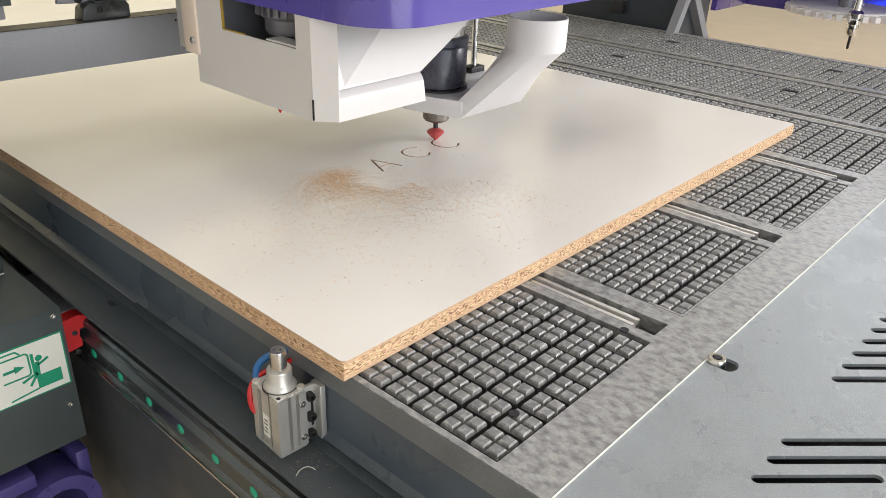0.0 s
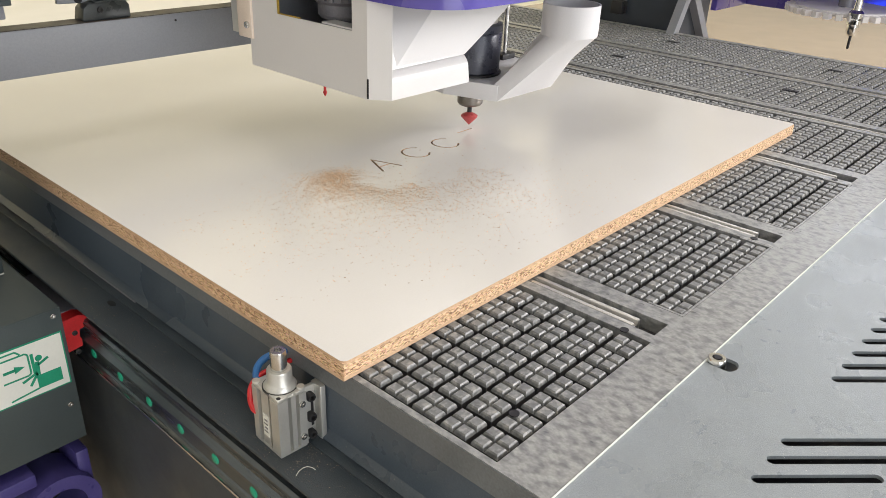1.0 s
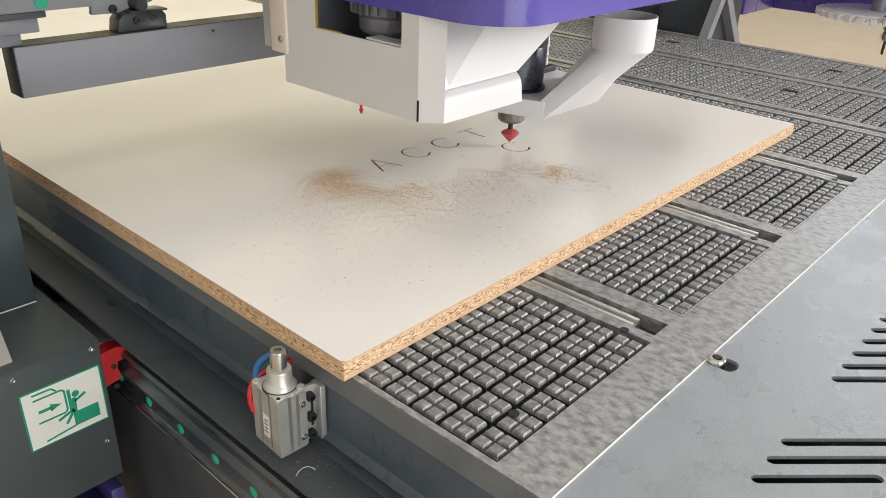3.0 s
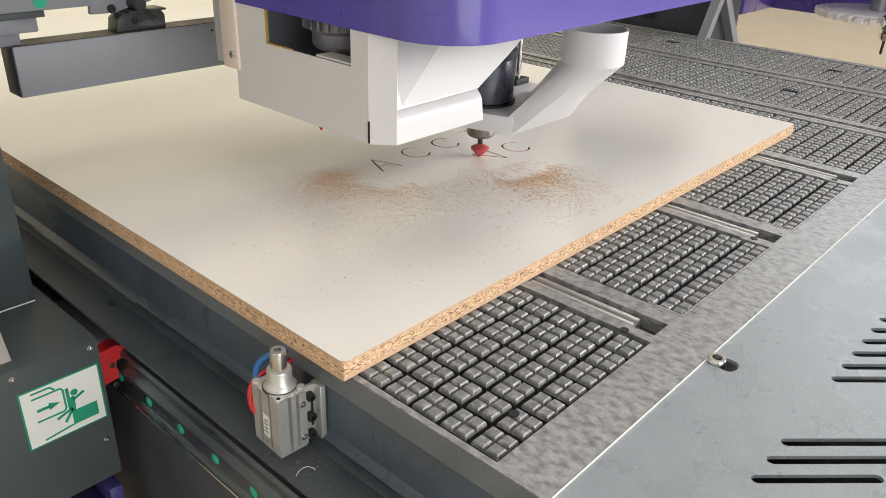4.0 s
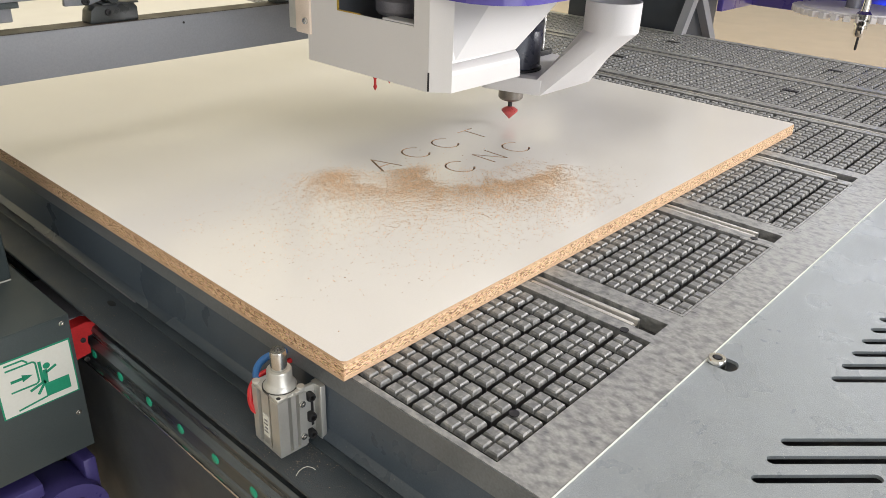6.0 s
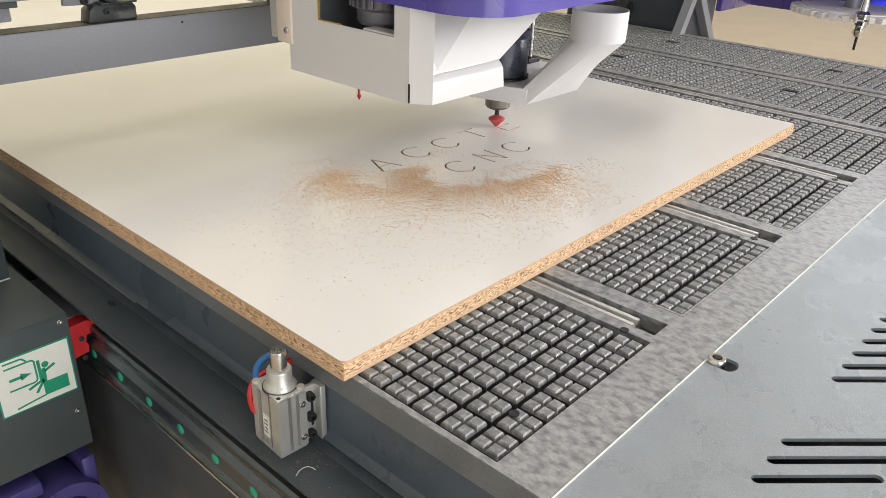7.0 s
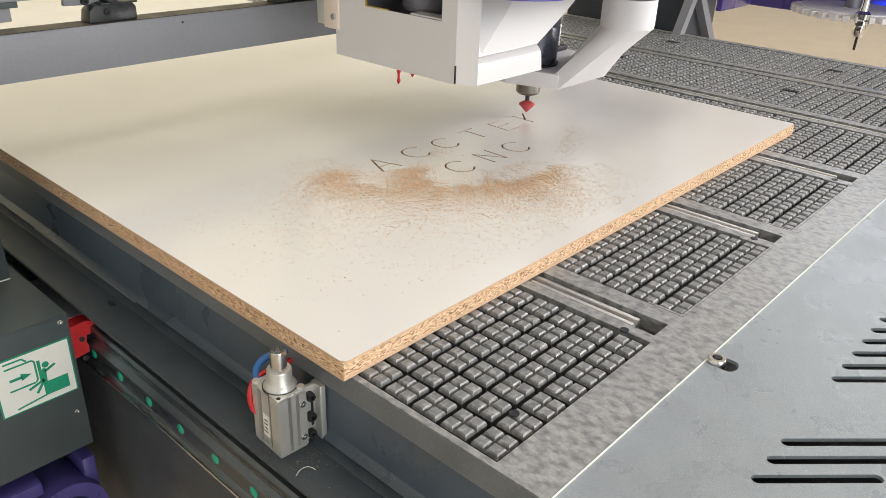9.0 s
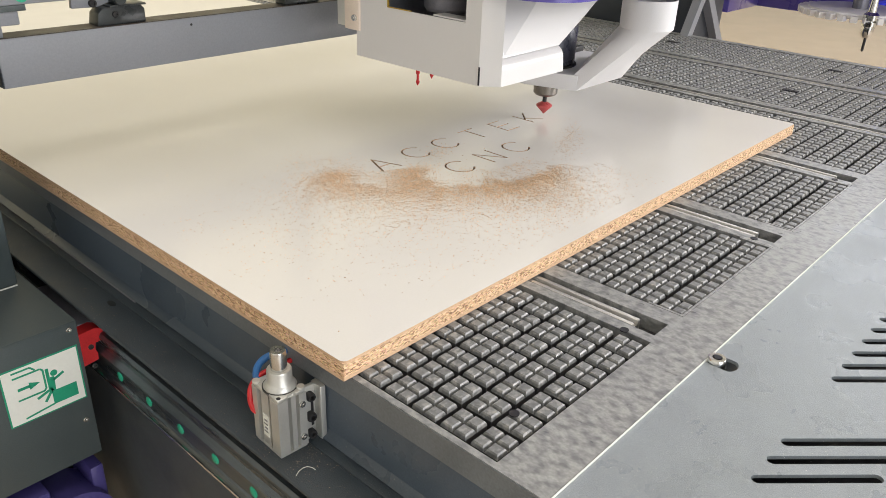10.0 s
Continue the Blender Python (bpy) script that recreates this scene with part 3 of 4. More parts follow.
def chips(spots, lo=0.00036, hi=0.00125, material=None):
    verts, faces = [], []
    for x, y, lay in spots:
        s = random.uniform(lo, hi)
        a = random.uniform(0, 6.283)
        st = random.uniform(0.45, 1.0)
        z = 0.00005 + lay
        i = len(verts)
        for ang, rr in ((0, 1), (2.0, st), (4.1, st)):
            verts.append((x + s * rr * math.cos(a + ang), y + s * rr * math.sin(a + ang), z + random.uniform(0, 0.2) * s))
        verts.append((x + random.uniform(-0.3, 0.3) * s, y + random.uniform(-0.3, 0.3) * s, z + s * random.uniform(0.35, 0.8)))
        faces += [(i, i + 2, i + 1), (i, i + 1, i + 3), (i + 1, i + 2, i + 3), (i + 2, i, i + 3)]
    me = bpy.data.meshes.new("chips")
    me.from_pydata(verts, [], faces)
    me.materials.append(material or M_CHIP)
    return me


def arc_spots(cx, cy, r0, tail, a0, a1, n, lay=0.0008):
    out = []
    for _ in range(int(n * 3.6)):
        a = radians(random.uniform(a0, a1))
        wob = 0.006 * math.sin(a * 5 + cx * 40) + 0.004 * math.sin(a * 11)
        e_ = random.expovariate(1 / tail)
        r = r0 + wob + random.gauss(0, 0.004) + e_
        out.append((cx + r * math.cos(a), cy + r * math.sin(a), random.uniform(0, lay) * math.exp(-e_ / tail)))
    return out


def blob_spots(cx, cy, sx, sy, n, lay=0.0006, turn=0.0):
    out = []
    for _ in range(int(n * 3.6)):
        u, v = random.gauss(0, sx), random.gauss(0, sy)
        d = math.hypot(u / sx, v / sy)
        c_, s_ = math.cos(turn), math.sin(turn)
        out.append((cx + u * c_ - v * s_, cy + u * s_ + v * c_, random.uniform(0, lay) * math.exp(-d)))
    return out


DUST = []            # (object, time when it is thrown, where it is milled)


def dust(spots, when=None, origin=None):
    spots = [p for p in spots if BX0 + 0.02 < p[0] < BX1 - 0.02 and BY0 + 0.02 < p[1]]
    ob = new("wood_dust", chips(spots))
    ob.location = (0, 0, BT)
    tagged(ob, "loose tan wood dust and chips lying on the sheet", "wood dust", "dust on the sheet", "stuff")
    if when is not None:
        DUST.append((ob, when, origin))
    return ob


# lying there from the start: a heap beside the first letter, a thin fan in front of it
dust(blob_spots(0.238, 0.454, 0.017, 0.014, 620) + blob_spots(0.212, 0.436, 0.024, 0.028, 480) + arc_spots(0.305, 0.450, 0.078, 0.028, 188, 262, 520)
     + arc_spots(0.330, 0.450, 0.105, 0.09, 175, 285, 620, 0.0003) + blob_spots(0.33, 0.30, 0.10, 0.06, 200, 0.0002, -0.8) + blob_spots(0.17, 0.36, 0.09, 0.07, 260, 0.0002))
# thrown while the letters are milled
random.seed(11)
for i in range(3):
    dust(arc_spots(0.46, 0.43, 0.10, 0.04, 215 + 18 * i, 245 + 18 * i, 90, 0.0003), 0.75 + 0.35 * i, (0.505, 0.46))
for i in range(5):
    a = 290 - 8 * i
    dust(arc_spots(0.450, 0.374, 0.092, 0.017, a - 16, a + 7, 65), 2.5 + 0.16 * i, (0.50, 0.376))
    dust(arc_spots(0.450, 0.374, 0.096, 0.040, a - 18, a + 8, 40, 0.0003), 2.55 + 0.16 * i, (0.50, 0.376))
for i in range(6):
    a = 276 - 9 * i
    dust(arc_spots(0.436, 0.374, 0.085, 0.022, a - 14, a + 6, 130), 3.2 + 0.17 * i, (0.445, 0.376))
    dust(arc_spots(0.436, 0.374, 0.100, 0.065, a - 14, a + 8, 85, 0.0003), 3.25 + 0.17 * i, (0.445, 0.376))
for i in range(7):
    a = 272 - 18 * i
    dust(arc_spots(0.388, 0.374, 0.076, 0.030, a - 17, a + 8, 300), 4.05 + 0.18 * i, (0.41, 0.376))
    dust(arc_spots(0.388, 0.374, 0.092, 0.060, a - 12, a + 12, 140, 0.0004), 4.1 + 0.18 * i, (0.41, 0.376))
dust(arc_spots(0.305, 0.448, 0.070, 0.040, 200, 285, 420), 5.0, (0.375, 0.376))
dust(blob_spots(0.327, 0.402, 0.014, 0.010, 320), 5.3, (0.375, 0.376))
dust(blob_spots(0.297, 0.378, 0.018, 0.016, 300), 5.15, (0.375, 0.376))
dust(blob_spots(0.565, 0.335, 0.030, 0.009, 70, 0.0003, 0.6), 7.9, (0.57, 0.45))
dust(blob_spots(0.610, 0.350, 0.034, 0.009, 70, 0.0003, 0.6), 8.3, (0.57, 0.45))
dust(blob_spots(0.405, 0.435, 0.020, 0.009, 60, 0.0002, 0.5), 6.7, (0.56, 0.45))
dust(blob_spots(0.260, 0.500, 0.018, 0.03, 90, 0.0002, 0.8), 6.2, (0.56, 0.45))
dust(arc_spots(0.52, 0.44, 0.17, 0.05, 225, 275, 150, 0.0002), 6.9, (0.57, 0.45))

# ---- gantry: foot, column, bar, far foot, tool carousel; its origin lies over the cutter's line ----
gantry = thing("gantry", "dark grey painted travelling gantry of the router", "gantry")
FY = 0.0917
part("foot_box", box(-0.30, -0.0760, FY + 0.002, 0.62, -0.272, -0.0895, 0.0012), M_FOOT, gantry, "dark grey painted steel foot box")
part("foot_front", box(-0.30, -0.0755, FY, FY + 0.002, -0.270, -0.0892, 0.0006), M_FOOT, gantry, "dark front cover with a warning sticker")
part("foot_lid", box(-0.30, -0.0755, FY - 0.0006, 0.62, -0.089, -0.087, 0.0006), M_FOOT, gantry)
for x, z in ((-0.0843, -0.0958), (-0.1624, -0.0965), (-0.0861, -0.2170)):
    b_ = bolt_mesh(0.0032, 0.0022, "-y")
    turned(b_, Matrix.Translation((x, FY, z)))
    part("cover_screw", b_, M_STEEL, gantry, "small bright screw")
# warning sticker with a pictogram
ST = FY - 0.0006


def flat_bar(x0, z0, x1, z1, w, y):
    d = Vector((x1 - x0, z1 - z0)).normalized()
    q = Vector((-d.y, d.x)) * w / 2
    pts = [(x0 + q.x, z0 + q.y), (x0 - q.x, z0 - q.y), (x1 - q.x, z1 - q.y), (x1 + q.x, z1 + q.y)]
    return ring_loft([[(x, y, z) for x, z in pts], [(x, y - 0.0003, z) for x, z in pts]])


sticker = part("warning_sticker", box(-0.1620, -0.0795, ST, FY + 0.0002, -0.1880, -0.1168, 0.0001), M_GREEN, gantry, "green and white crushing hazard sticker", None)
part("sticker_field", box(-0.1603, -0.0812, ST - 0.0003, ST, -0.1862, -0.1186), M_PAPER, sticker, "", None)
SX, SZ = -0.1614, -0.1878


def mark(x0, z0, x1, z1, w=0.0020):
    part("pictogram_bar", flat_bar(SX + x0, SZ + z0, SX + x1, SZ + z1, w, ST - 0.0003), M_GREEN, sticker, "", None)


mark(0.0110, 0.0655, 0.0300, 0.0655)
mark(0.0300, 0.0655, 0.0345, 0.0605)
mark(0.0110, 0.0590, 0.0395, 0.0590)
mark(0.0395, 0.0590, 0.0420, 0.0565)
mark(0.0420, 0.0565, 0.0420, 0.0330)
mark(0.0420, 0.0330, 0.0395, 0.0304)
mark(0.0395, 0.0304, 0.0123, 0.0304)
mark(0.0140, 0.0435, 0.0270, 0.0435, 0.0034)
mark(0.0155, 0.0055, 0.0470, 0.0095)
part("pictogram_arrow", ring_loft([[(SX + x, ST - dy, SZ + z) for x, z in ((0.0260, 0.0480), (0.0370, 0.0435), (0.0260, 0.0390))] for dy in (0.0003, 0.0006)]), M_GREEN, sticker, "", None)
part("pictogram_block", ring_loft([[(SX + x, ST - dy, SZ + z) for x, z in ((0.0465, 0.0090), (0.0735, 0.0090), (0.0735, 0.0262), (0.0465, 0.0262))] for dy in (0.0003, 0.0006)]), M_GREEN, sticker, "solid green block", None)
mark(0.0458, 0.0300, 0.0458, 0.0560, 0.0034)
mark(0.0500, 0.0440, 0.0490, 0.0265, 0.0044)
mark(0.0505, 0.0395, 0.0625, 0.0450, 0.0030)
mark(0.0480, 0.0300, 0.0310, 0.0238, 0.0030)
mark(0.0480, 0.0290, 0.0385, 0.0160, 0.0030)
dot = lathe(0, 0, [(0.0038, 0), (0.0038, 0.0003)], 18)
turned(dot, Matrix.Translation((SX + 0.0525, ST - 0.0003, SZ + 0.0480)) @ pose(0, 0, 0, 90))
part("pictogram_dot", dot, M_GREEN, sticker, "", None)
# red end cap of the guide carriage
cap = prism([(-0.076, -0.152), (-0.0575, -0.149), (-0.0570, -0.140), (-0.0590, -0.136), (-0.0575, -0.127), (-0.046, -0.125), (-0.046, -0.113), (-0.056, -0.108), (-0.076, -0.110)], -0.018, 0.0)
turned(cap, Matrix.Translation((0, FY + 0.004, 0)) @ pose(0, 0, 0, 90))
part("carriage_cap", cap, M_RED, gantry, "red plastic end cap of the guide carriage")
for z in (-0.118, -0.143):
    b_ = bolt_mesh(0.0030, 0.002, "-y")
    turned(b_, Matrix.Translation((-0.070, FY - 0.014, z)))
    part("cap_bolt", b_, M_RUBBER, gantry)
part("carriage_block", box(-0.078, -0.050, FY + 0.022, FY + 0.14, -0.152, -0.108, 0.001), M_MOTOR, gantry)
# dark purple cable guide below the foot
pc = ring_loft([circle(0, 0, z, r, 36) for r, z in ((0.029, 0.0), (0.046, 0.0), (0.047, 0.004), (0.047, 0.060), (0.029, 0.060), (0.029, 0.0))], False)
turned(pc, Matrix.Translation((-0.122, FY + 0.050, -0.354)) @ pose(0, 0, 0, 90))
part("cable_guide", pc, M_PURPLED, gantry, "dark purple cable guide ring")
part("guide_fin", box(-0.092, -0.076, FY + 0.004, FY + 0.07, -0.42, -0.292, 0.003), M_PURPLED, gantry)
part("guide_slab", box(-0.235, -0.142, FY - 0.004, FY + 0.06, -0.306, -0.288, 0.002), M_PURPLED, gantry)
part("guide_bracket", box(-0.24, -0.085, FY + 0.062, 0.4, -0.42, -0.272, 0.002), M_FOOT, gantry)
# column
part("column", box(-0.235, -0.0868, 0.2127, 0.42, -0.087, 0.95, 0.004), M_FOOT, gantry, "dark painted gantry column")
gp = [(0.109, -0.087), (0.2125, -0.087), (0.2125, 0.14)]
part("column_gusset", ring_loft([[(-0.166, y, z) for y, z in gp], [(-0.154, y, z) for y, z in gp]]), M_NUT, gantry, "bare steel gusset plate", None)
part("weld_bead", tube([(-0.150, 0.2118, -0.0865), (-0.0890, 0.2118, -0.0865)], 0.0011, 8), M_ALU, gantry)
# cross beam, out of view above, that carries the head
part("cross_beam", box(-0.235, 1.90, 0.24, 0.42, 0.45, 0.80, 0.004), M_FOOT, gantry, "dark cross beam")
# pusher bar with its clamps
bar = thing("pusher_bar", "slate grey rectangular pusher bar hung from the gantry", "pusher bar")
part("bar_profile", box(-0.034, 1.55, 0.279, 0.313, 0.1230, 0.1790, 0.0012), M_BAR, bar, "long slate grey rectangular pusher bar")
# dark sheet added on the bar's west end, its shade put into colour
part("shaded_end_face", box(-0.0352, -0.0341, 0.2795, 0.3125, 0.1235, 0.1785, 0.0004), M_DARKGREY, bar, "end face of the bar, coloured dark to read as shaded")
part("bar_top", box(-0.0335, 1.55, 0.2796, 0.3124, 0.1790, 0.1797), M_BARTOP, bar, "dusty brown upper side", None)
part("bar_screw", turned(bolt_mesh(0.0016, 0.001, "-y"), Matrix.Translation((0.211, 0.2792, 0.170))), M_RUBBER, bar)
for bx in (0.117, 0.40, 0.95):
    fo = [(bx - 0.030, 0.1797), (bx + 0.034, 0.1797), (bx + 0.034, 0.1960), (bx + 0.030, 0.2010), (bx - 0.020, 0.2010), (bx - 0.027, 0.1950)]
    cl = ring_loft([[(x, y, z) for x, z in fo] for y in (0.2840, 0.3090)])
    bmesh.ops.bevel(cl, geom=cl.edges[:], offset=0.0016, segments=2, affect="EDGES", profile=0.5)
    part("clamp_foot", cl, M_CLAMP, bar, "black cast clamp foot on the bar")
    part("clamp_flange", box(bx - 0.012, bx + 0.036, 0.2830, 0.3100, 0.2008, 0.2032, 0.0008), M_CLAMP, bar)
    kn = lathe(0, 0, [(0.0070, -0.016), (0.0085, -0.014), (0.0085, 0.014), (0.0070, 0.016)], 20)
    turned(kn, Matrix.Translation((bx + 0.002, 0.2960, 0.2105)) @ pose(0, 0, 0, 90))
    part("clamp_knuckle", kn, M_CLAMP, bar)
    ar = [(bx - 0.052, 0.2010), (bx - 0.050, 0.2180), (bx + 0.030, 0.2250), (bx + 0.026, 0.2100), (bx - 0.010, 0.2050), (bx - 0.018, 0.2000)]
    arm = ring_loft([[(x, y, z) for x, z in ar] for y in (0.2990, 0.3060)])
    bmesh.ops.bevel(arm, geom=arm.edges[:], offset=0.0012, segments=2, affect="EDGES", profile=0.5)
    part("clamp_arm", arm, M_BAR, bar, "grey steel clamp arm")
    part("arm_bolt", turned(bolt_mesh(0.0050, 0.004, "-y"), Matrix.Translation((bx - 0.026, 0.2992, 0.2055))), M_RUBBER, bar)
    part("clamp_stem", box(bx - 0.010, bx + 0.012, 0.3065, 0.3180, 0.2120, 0.46, 0.002), M_CLAMP, bar)
    part("clamp_pin", turned(bolt_mesh(0.0042, 0.003, "-y"), Matrix.Translation((bx - 0.006, 0.2842, 0.1925))), M_RUBBER, bar)
part("bar_hanger", box(-0.055, -0.010, 0.26, 0.34, 0.196, 0.212, 0.002), M_BAR, bar, "grey hanger plate of the bar")
part("hanger_step", box(-0.075, -0.004, 0.252, 0.35, 0.2121, 0.2189, 0.001), M_FOOT, bar)
part("hanger_post", box(-0.048, -0.022, 0.285, 0.32, 0.1792, 0.196, 0.001), M_BAR, bar)
part("hanger_head", box(-0.10, 0.05, 0.25, 0.36, 0.2190, 0.45, 0.002), M_BAR, bar)
pg = turned(lathe(0, 0, [(0.007, 0), (0.007, 0.0015)], 18), Matrix.Translation((-0.008, 0.250, 0.2285)) @ pose(0, 0, 0, 90))
part("hanger_plug", pg, M_CAPGREEN, bar, "green plastic plug")
# far foot and its A-shaped bracket
part("far_foot", box(1.66, 1.84, 0.245, 0.62, -0.40, 0.60, 0.003), M_DARKGREY, gantry, "black cover of the far gantry foot")
for a_, b_ in (((1.672, 0.120), (1.600, -0.02)), ((1.672, 0.120), (1.822, -0.06))):
    d_ = Vector((b_[0] - a_[0], b_[1] - a_[1])).normalized()
    q_ = Vector((-d_.y, d_.x)) * 0.012
    pts = [(a_[0] + q_.x, a_[1] + q_.y), (a_[0] - q_.x, a_[1] - q_.y), (b_[0] - q_.x, b_[1] - q_.y), (b_[0] + q_.x, b_[1] + q_.y)]
    part("bracket_leg", ring_loft([[(x, 0.222, z) for x, z in pts], [(x, 0.245, z) for x, z in pts]]), M_BAR, gantry, "bare cast bracket leg", None)
for dx in (0, 0.022):
    part("cable_clip", box(1.630 + dx, 1.646 + dx, 0.405, 0.44, 0.02, 0.055, 0.003), M_RUBBER, gantry)
# tool carousel at the gantry's far end
carousel = thing("tool_carousel", "purple tool changer with white notched disc and blue lamp", "tool changer")
part("carousel_panel", box(2.42, 2.46, -0.60, 0.393, -0.018, 0.40, 0.004), M_PURPLE, carousel, "purple panel behind the tool carousel")
part("carousel_guard", box(2.18, 2.42, 0.372, 0.393, -0.018, 0.30, 0.004), M_PURPLE, carousel, "purple guard plate")
part("carousel_roof", box(2.00, 2.42, -0.60, 0.393, 0.38, 0.40, 0.004), M_PURPLE, carousel)
part("status_lamp", box(2.405, 2.419, -0.16, -0.02, 0.000, 0.020, 0.003), M_LED, carousel, "lit blue status lamp")
CX, CY = 2.24, 0.0
disc = part("carousel_disc", lathe(CX, CY, [(0.050, 0.026), (0.140, 0.026), (0.142, 0.028), (0.142, 0.038), (0.140, 0.040), (0.050, 0.040)], 48), M_PRINT, carousel, "white plastic tool carousel disc")
for i in range(30):
    fork = ring_loft([[(0.134, -0.0085, z), (0.158, -0.0105, z), (0.168, -0.0075, z), (0.168, 0.0075, z), (0.158, 0.0105, z), (0.134, 0.0085, z)] for z in (0.020, 0.036)])
    turned(fork, Matrix.Translation((CX, CY, 0)) @ pose(0, 0, 0, 0, 0, 12 * i))
    part("fork", fork, M_PRINT, disc, "", None)
part("carousel_hub", lathe(CX, CY, [(0.022, 0.040), (0.022, 0.145)], 24), M_MOTOR, carousel)
holder = thing("tool_holder", "steel tool holder with a slim cutter hanging in the carousel", "tool holder")
part("holder_body", lathe(2.105, -0.070, [(0.008, 0.110), (0.0125, 0.052), (0.0205, 0.044), (0.0205, 0.030), (0.0150, 0.028), (0.0205, 0.025), (0.0205, 0.014), (0.0155, 0.012), (0.0170, -0.008), (0.0130, -0.018), (0.006, -0.020)], 28), M_STEEL, holder)
part("spare_cutter", lathe(2.105, -0.070, [(0.0038, -0.020), (0.0038, -0.054), (0.0016, -0.057)], 12), M_RUBBER, holder, "slim dark cutter")

# ---- router head; its origin is the point of the cutter ----
head = thing("router_head", "router head with purple hood, white covers and spindle", "router head")


def hood_outline(x0, x1, y0, y1, r, n=8):
    pts = [(x0, y1)]
    pts += [(x0 + r - r * math.cos(radians(90 * i / n)), y0 + r - r * math.sin(radians(90 * i / n))) for i in range(n + 1)]
    pts += [(x1 - r + r * math.sin(radians(90 * i / n)), y0 + r - r * math.cos(radians(90 * i / n))) for i in range(n + 1)]
    pts += [(x1, y1)]
    return pts


ho = hood_outline(-0.3150, 0.34, -0.222, 0.10, 0.060, 12)
hi_ = hood_outline(-0.3120, 0.337, -0.219, 0.097, 0.057, 12)
part("purple_hood", ring_loft([[(x, y, 0.50) for x, y in hi_], [(x, y, 0.2215) for x, y in hi_], [(x, y, 0.2200) for x, y in ho], [(x, y, 0.52) for x, y in ho]], False), M_PURPLE, head, "glossy purple sheet metal hood", 40)
part("hood_top", prism(ho, 0.505, 0.52), M_PURPLE, head)
# drill unit cover: left side with a window, chamfer, stepped front
LX, ZB, ZT = -0.314, 0.1180, 0.30


def side_plate():
    # one bent plate with a window opening, open to the top
    pts = [(-0.121, ZB), (0.087, ZB), (0.087, 0.1498), (0.0792, 0.1498), (0.0792, ZT), (0.030, ZT), (0.030, 0.186), (-0.098, 0.186), (-0.098, ZT), (-0.121, ZT)]
    return ring_loft([[(LX, y, z) for y, z in pts], [(LX + 0.002, y, z) for y, z in pts]])


part("cover_side", side_plate(), M_WHITE, head, "white powder coated side cover with a window", None)
part("window_trim", box(LX - 0.0004, LX + 0.0024, -0.010, 0.030, 0.1862, 0.1872), M_BRASS, head, "", None)
part("window_trim", box(LX - 0.0004, LX + 0.0024, 0.0290, 0.0300, 0.1862, 0.30), M_BRASS, head, "", None)
part("window_sill_plate", box(LX + 0.003, LX + 0.022, -0.0978, -0.045, 0.1862, 0.1880), M_WHITE, head, "", None)
part("cover_chamfer", ring_loft([[(LX, -0.1212, z), (LX + 0.017, -0.1410, z), (LX + 0.019, -0.1395, z), (LX + 0.002, -0.1200, z)] for z in (ZB, ZT)]), M_WHITE, head, "", None)


def folded_sheet(points, polys, t=0.002):
    """Flat panels that share folds, given thickness to the back."""
    bm = bmesh.new()
    f_ = [bm.verts.new(p) for p in points]
    k_ = [bm.verts.new((p[0], p[1] + t, p[2])) for p in points]
    rim = {}
    for poly in polys:
        bm.faces.new([f_[i] for i in poly])
        bm.faces.new([k_[i] for i in reversed(poly)])
        for i, j in zip(poly, poly[1:] + poly[:1]):
            rim.setdefault((min(i, j), max(i, j)), []).append((i, j))
    for e_ in rim.values():
        if len(e_) == 1:
            i, j = e_[0]
            bm.faces.new((f_[j], f_[i], k_[i], k_[j]))
    return bm


def cover_lip():
    y, xl = -0.141, LX + 0.017
    rows = [(ZB, y, -0.1715), (0.137, y, -0.1745), (0.1410, y + 0.0015, -0.1740), (0.1440, y + 0.004, -0.1730), (0.1460, y + 0.0075, -0.1715), (0.1475, y + 0.012, -0.1690)]
    return ring_loft([[(xl, yy, z), (xr, yy, z), (xr, yy + 0.002, z), (xl, yy + 0.002, z)] for z, yy, xr in rows])


part("cover_lip", cover_lip(), M_WHITE, head, "white rounded lower lip of the cover", 30)
FP = [(-0.2965, -0.1310, 0.1475), (-0.1680, -0.1290, 0.1480), (-0.1180, -0.1295, 0.1780), (-0.0450, -0.1300, 0.2260), (-0.1660, -0.1305, 0.2660),
      (-0.2800, -0.1300, 0.1495), (-0.2770, -0.0700, 0.3000), (-0.2965, -0.1390, 0.3000), (-0.0400, -0.1310, 0.3000)]
part("cover_front", folded_sheet(FP, [[0, 1, 5], [1, 2, 5], [2, 4, 5], [2, 3, 4], [3, 8, 4], [5, 4, 6], [4, 8, 6], [0, 5, 6], [0, 6, 7]]), M_WHITE, head, "white folded front cover", 8)
part("cover_floor", box(LX + 0.020, -0.178, -0.136, -0.06, 0.1215, 0.1235), M_WHITE, head, "", None)
part("cover_right", ring_loft([[(x - 0.002, y0, z), (x, y0, z), (x, 0.03, z), (x - 0.002, 0.03, z)] for x, y0, z in ((-0.1740, -0.138, 0.1195), (-0.1755, -0.138, 0.137), (-0.1695, -0.1260, 0.1480), (-0.1200, -0.1260, 0.1780), (-0.0420, -0.1260, 0.2320), (0.02, -0.1260, 0.30))]), M_WHITE, head, "", 25)
# black strip in place of the shade in the corner gap
part("corner_slit", box(LX - 0.0005, LX + 0.0008, -0.1222, -0.1205, 0.1190, 0.1400), M_BLACK, head, "", None)
# what the window shows: a ribbed drill motor
part("drill_block", box(-0.29, -0.18, -0.06, 0.07, 0.135, 0.150, 0.002), M_BAR, head)
